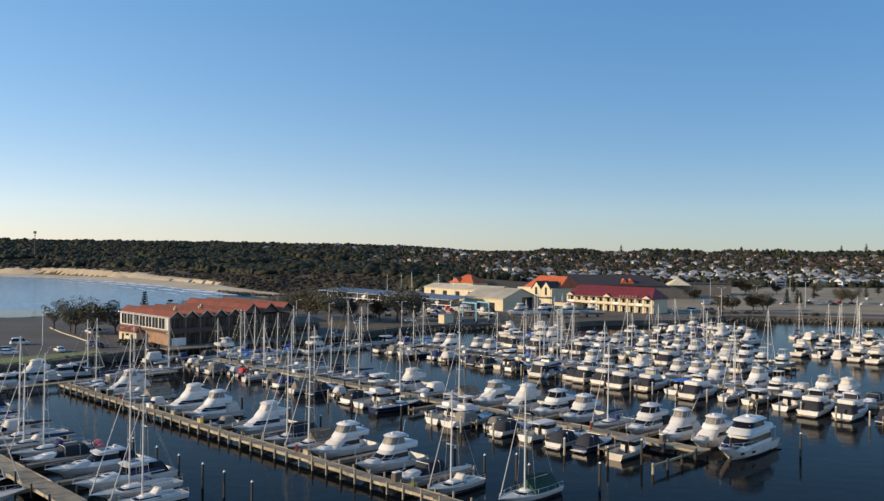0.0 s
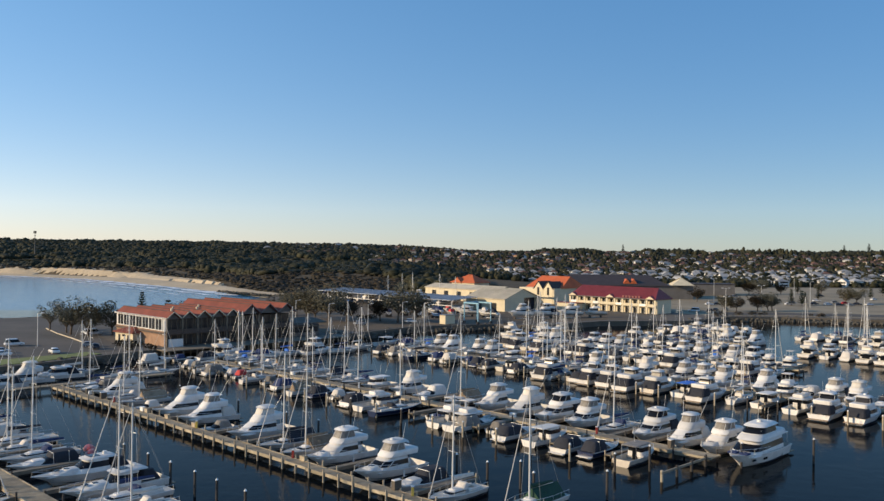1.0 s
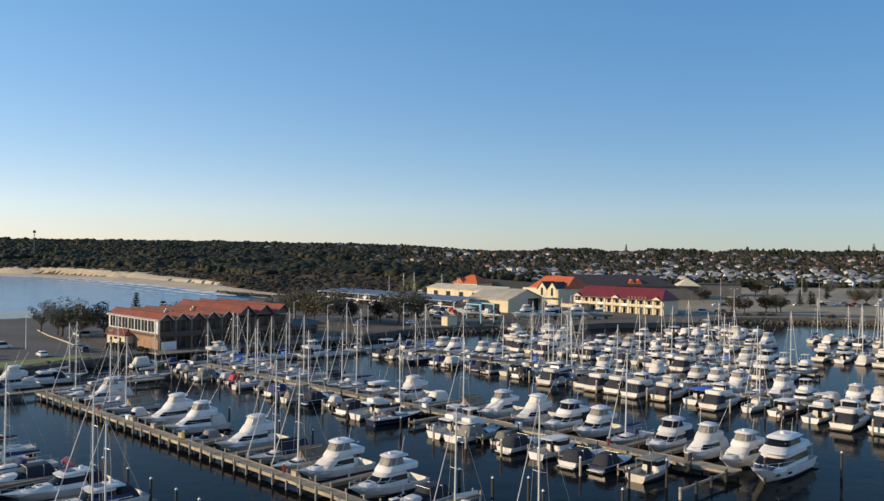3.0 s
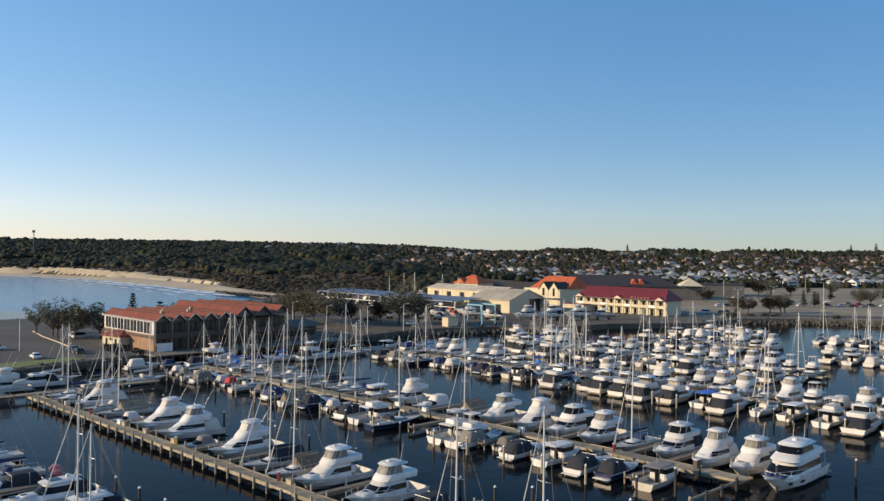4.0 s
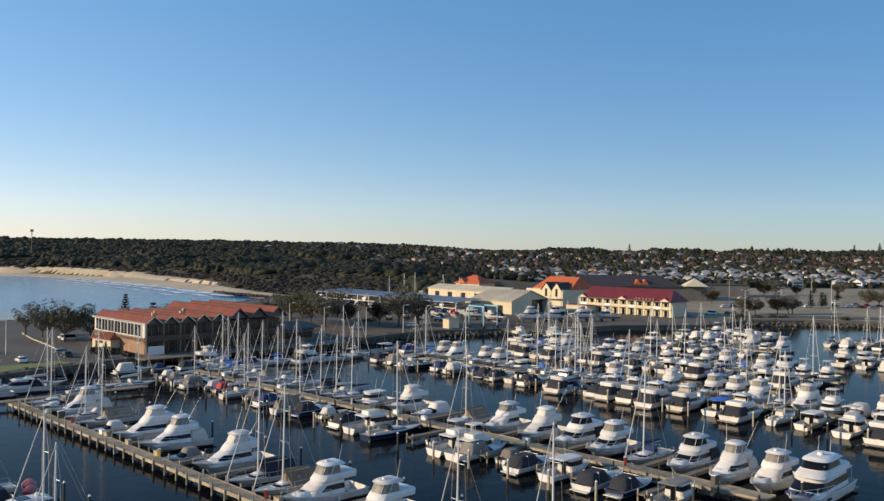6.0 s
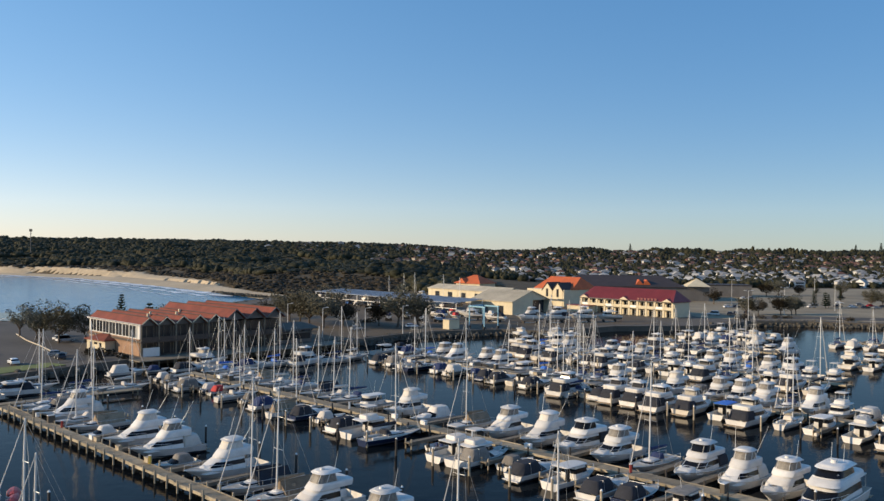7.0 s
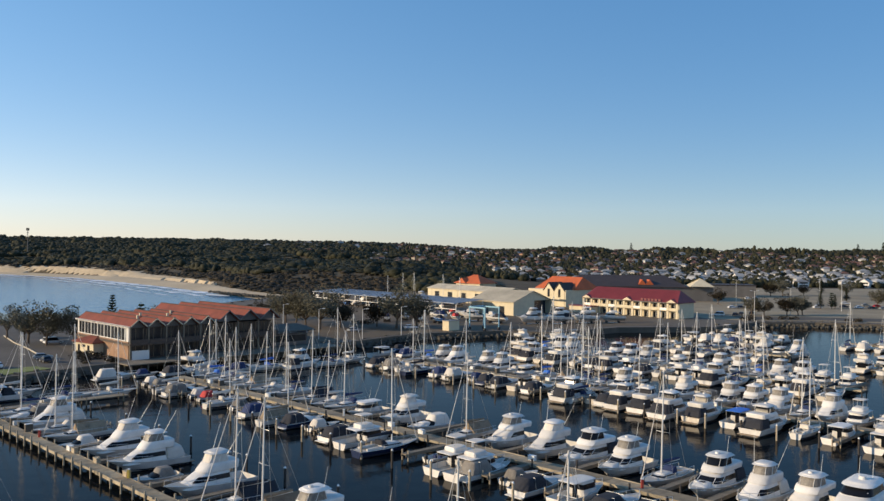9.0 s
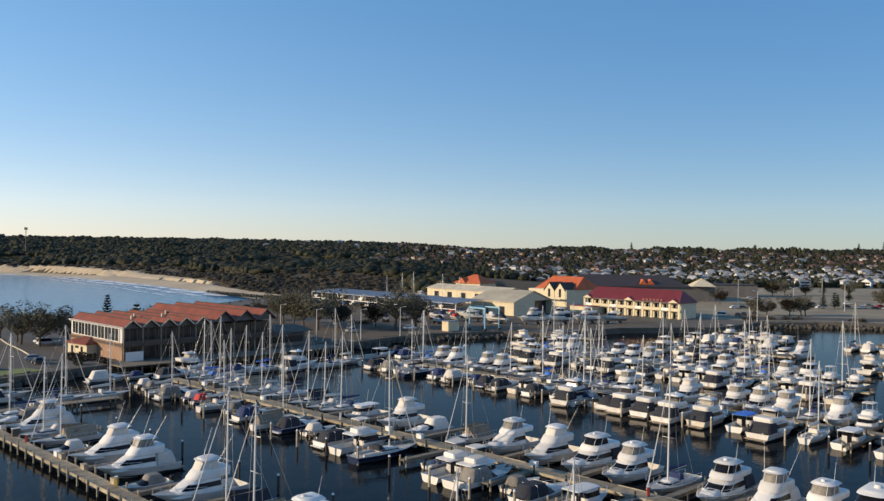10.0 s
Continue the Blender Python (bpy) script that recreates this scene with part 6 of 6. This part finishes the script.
# hedge-like bushes round the hut and along the quay edge
bush = random.Random(12)
vs, fs = [], []
for x, y, n in ((-88, 236, 7), (-84, 232, 6), (-80, 227, 5), (120, 372, 6), (128, 377, 6), (140, 380, 6), (165, 372, 6), (-60, 300, 8), (-68, 318, 8), (-30, 335, 8), (-85, 360, 9), (-80, 400, 10), (-60, 480, 12), (-40, 500, 12)):
    for _ in range(n):
        leaf_cloud(vs, fs, (x + bush.uniform(-4, 4), y + bush.uniform(-3, 3), 2.5), bush.uniform(0.8, 1.7), 50, 0.3, bush)
tagged(new("bushes", mesh_of("bushes", vs, fs, M["scrub"])), "low dull-green bushes on the made ground", "bushes", kind="stuff")


# ---------------------------------------------------------------- woods and scrub on the dunes
def canopy(name, spots, material, label, seed, cards=26):
    """Uneven crowns: each a lumpy mass with loose leaf sprays round it."""
    rnd = random.Random(seed)
    vs, fs = [], []
    for x, y, z, rad, tall in spots:
        lumps = 2 if rad < 3 else 3
        for _ in range(lumps):
            ox, oy = rnd.uniform(-0.45, 0.45) * rad, rnd.uniform(-0.45, 0.45) * rad
            rr, hh = rad * rnd.uniform(0.55, 0.85), tall * rnd.uniform(0.7, 1.05)
            k = len(vs)
            segs = 7
            for ring, (f, h) in enumerate(((0.85, 0.1), (1.0, 0.45), (0.72, 0.8))):
                for i in range(segs):
                    a = i * math.tau / segs + ring * 0.4
                    w = rr * f * rnd.uniform(0.7, 1.2)
                    vs.append((x + ox + math.cos(a) * w, y + oy + math.sin(a) * w, z + hh * h * rnd.uniform(0.85, 1.12)))
            vs.append((x + ox, y + oy, z + hh))
            for ring in range(2):
                for i in range(segs):
                    fs.append((k + ring * segs + i, k + ring * segs + (i + 1) % segs, k + (ring + 1) * segs + (i + 1) % segs, k + (ring + 1) * segs + i))
            for i in range(segs):
                fs.append((k + 2 * segs + i, k + 2 * segs + (i + 1) % segs, k + 3 * segs))
        leaf_cloud(vs, fs, (x, y, z + tall * 0.62), rad * 0.95, cards, rad * 0.07 + 0.16, rnd, tall / rad * 0.45)
    me = mesh_of(name, vs, fs, material)
    me.polygons.foreach_set("use_smooth", [True] * len(me.polygons))
    return tagged(new(name, me), label, "woodland" if "wood" in name else "scrub", kind="stuff")


wood = random.Random(31)
spots, low, town_trees = [], [], []
for _ in range(30000):
    y = 505 + 1100 * wood.random() ** 1.25
    half = 0.58 * y
    x = wood.uniform(-half * 1.0, half)
    d = (x - coast_x(y)) * 0.78
    if d < 22 + 20 * smooth01(530, 700, y) or (x > -55 and y < 560):
        continue
    z = ground_z(x, y) - 0.2
    edge = 40 - 0.16 * (y - 500)                     # the suburb begins to the right of this line
    dune = x < edge + 60 * noise.noise((y * 0.012, 5, 5))
    if dune and d < 110 + 60 * noise.noise((x * 0.01, y * 0.01, 1)):
        if len(low) < 7500:
            low.append((x, y, z, wood.uniform(1.6, 4.2), wood.uniform(0.8, 2.2)))
    elif dune:
        if len(spots) < 9500:
            big = noise.noise((x * 0.008, y * 0.008, 7)) > -0.15
            spots.append((x, y, z, wood.uniform(3.6, 8.6), wood.uniform(2.6, 6.0) * (1.3 + 0.7 * noise.noise((x * 0.03, y * 0.03, 2))) if big else wood.uniform(1.2, 2.6)))
    elif y > 700 and len(town_trees) < 5600:
        town_trees.append((x, y, z, wood.uniform(2.0, 4.6), wood.uniform(3.0, 7.5)))
for _ in range(900):                                  # the dark line of trees on the ridge
    y = wood.uniform(1380, 1600)
    x = wood.uniform(-0.58 * y, 0.6 * y)
    spots.append((x, y, ground_z(x, y) - 0.3, wood.uniform(3, 7), wood.uniform(4, 8) * (2.1 if x > 250 and noise.noise((x * 0.01, 3, 3)) > 0.1 else 1)))
for _ in range(1500):                                 # taller gums along the skyline above the houses
    y = wood.uniform(1330, 1500)
    x = wood.uniform(150, 0.6 * y)
    if noise.noise((x * 0.012, 8, 8)) > -0.05:
        spots.append((x, y, ground_z(x, y) - 0.5, wood.uniform(4.5, 8), wood.uniform(6, 12.5)))
for _ in range(130):                                  # belt of trees between the car park and the houses
    x = wood.uniform(128, 260)
    town_trees.append((x, wood.uniform(676, 704), 2.0, wood.uniform(3.0, 5.0), wood.uniform(4.0, 7.5)))
canopy("woodland", spots, M["leaf"], "dense dark olive woodland on the dunes and the ridge", 1, 20)
canopy("scrub", low, M["scrub"], "low brown-green dune scrub behind the beach", 2, 14)
canopy("town_woodland", town_trees, M["leaf"], "garden trees scattered among the houses", 3, 18)


# ---------------------------------------------------------------- the suburb on the ridge
def suburb_house(kind, wall, roof, label):
    r = root("house", pose(0, 0, -95), label, "house", "suburb houses")
    W, D, H = {"a": (14, 10, 3.0), "b": (13, 11, 5.8), "c": (10, 9, 5.8)}[kind]
    part("wall", box(B(), -W / 2, W / 2, -D / 2, D / 2, -2.5, H), wall, r)
    if kind == "c":
        bm = B()
        prof = [(-W / 2 - 0.5, H - 0.3), (0, H + 3.4), (W / 2 + 0.5, H - 0.3)]
        loft(bm, [[(x, y, z) for x, z in prof] for y in (-D / 2 - 0.5, D / 2 + 0.5)])
        part("roof", bm, roof, r)
        bm = B()
        loft(bm, [[(-W / 2 + 0.2, y, H - 0.2), (0, y, H + 2.9), (W / 2 - 0.2, y, H - 0.2)] for y in (-D / 2 - 0.62, -D / 2 - 0.55)])
        part("gable", bm, wall, r)
    else:
        part("roof", hip_roof(B(), -W / 2, W / 2, -D / 2, D / 2, H, H + 2.6, 0.6), roof, r)
    for lo in ((0.9,) if H < 4 else (0.6, 3.6)):
        part("window", box(B(), -W * 0.38, W * 0.38, -D / 2 - 0.06, -D / 2 - 0.003, lo, lo + 1.5), M["blind"], r)
    return r


HOUSES = [suburb_house("b", M["whitewall"], M["whiteroof"], "white two-storey house with a pale steel roof"),
          suburb_house("c", M["whitewall"], M["whiteroof"], "white gabled house with a pale roof"),
          suburb_house("a", M["housewall"], M["houseroof"], "cream bungalow with a terracotta roof"),
          suburb_house("b", M["housewall"], M["houseroof"], "cream two-storey house with a terracotta roof"),
          suburb_house("a", M["brick"], M["darkroof"], "brick bungalow with a dark tiled roof"),
          suburb_house("b", M["whitewall"], M["greyroof"], "white two-storey house with a grey roof"),
          suburb_house("a", M["brick"], M["greyroof"], "brick bungalow with a grey steel roof"),
          suburb_house("a", M["brick"], M["houseroof"], "brown brick bungalow with a terracotta roof")]
town = random.Random(77)
built, homes = [], []
for _ in range(16000):
    y = town.uniform(705, 1480)
    x = town.uniform(70 - 0.12 * (y - 640), 0.60 * y)
    if y > 900:
        x = town.uniform(-0.28 * y * min(1, (y - 850) / 400), 0.60 * y)
    gap = 10.5 if y < 950 else 12.5
    if any(abs(x - a) < gap and abs(y - b) < gap * 1.25 for a, b in built):
        continue
    if len(built) >= 1450:
        break
    built.append((x, y))
    if y < 860 and x > 0.22 * y:
        k = town.choice((0, 0, 1, 1, 5, 0))
    elif x > 0.42 * y and y > 1050:
        k = town.choice((2, 3, 7, 3, 2, 0))
    elif y < 900:
        k = town.choice((0, 5, 5, 3, 4, 6, 1))
    else:
        k = town.choice((2, 3, 4, 6, 7, 5, 4, 4, 6, 3))
    homes.append((k, x, y, ground_z(x, y) + 0.3, town.uniform(0.5, 0.78), town.choice((0, 90, 180, 270, 45, -45)) + town.uniform(-8, 8)))
homes.sort(key=lambda h: h[2])
for k, x, y, z, s, a in homes[:170]:
    plant(HOUSES[k], x, y, z, s, a)
# the houses farther up the ridge, too small to tell apart one by one
far_walls, far_roofs = {}, {}
for k, x, y, z, s, a in homes[170:]:
    W, D, H = (14, 10, 3.0) if k in (2, 4, 6, 7) else (13, 11, 5.8)
    m = pose(x, y, z, 0, 0, a) @ Matrix.Scale(s, 4)
    for store_, key, make in ((far_walls, ("whitewall", "whitewall", "housewall", "housewall", "brick", "whitewall", "brick", "brick")[k], lambda b: box(b, -W / 2, W / 2, -D / 2, D / 2, -2.5, H)),
                              (far_roofs, ("whiteroof", "whiteroof", "houseroof", "houseroof", "darkroof", "greyroof", "greyroof", "houseroof")[k], lambda b: hip_roof(b, -W / 2, W / 2, -D / 2, D / 2, H, H + 2.6, 0.6))):
        vs, fs = store_.setdefault(key, ([], []))
        tmp = make(B())
        tmp.verts.index_update()
        base = len(vs)
        vs += [tuple(m @ v.co) for v in tmp.verts]
        fs += [tuple(base + v.index for v in f.verts) for f in tmp.faces]
        tmp.free()
for store_, what in ((far_walls, "walls"), (far_roofs, "roofs")):
    for key, (vs, fs) in store_.items():
        tagged(new("far_house_" + what, mesh_of("far_house_" + what, vs, fs, M[key])), "far suburb house " + what + " on the ridge", "houses", kind="stuff")


def mast_tower():
    x, y = -482, 1000
    r = root("radio_tower", pose(x, y, ground_z(x, y)), "slim grey radio tower with a dark head above the trees", "radio tower")
    part("shaft", tube(B(), (0, 0, 0), (0, 0, 31), 0.55, 0.3, 8), M["greywall"], r)
    part("platform", tube(B(), (0, 0, 26), (0, 0, 26.6), 1.0, n=10), M["greywall"], r)
    bm = B()
    for i in range(6):
        a = i * math.tau / 6
        box(bm, math.cos(a) * 1.3 - 0.35, math.cos(a) * 1.3 + 0.35, math.sin(a) * 1.3 - 0.35, math.sin(a) * 1.3 + 0.35, 28.5, 31.5)
    part("antenna_panel", bm, M["pile"], r, "dark antenna panels")


mast_tower()
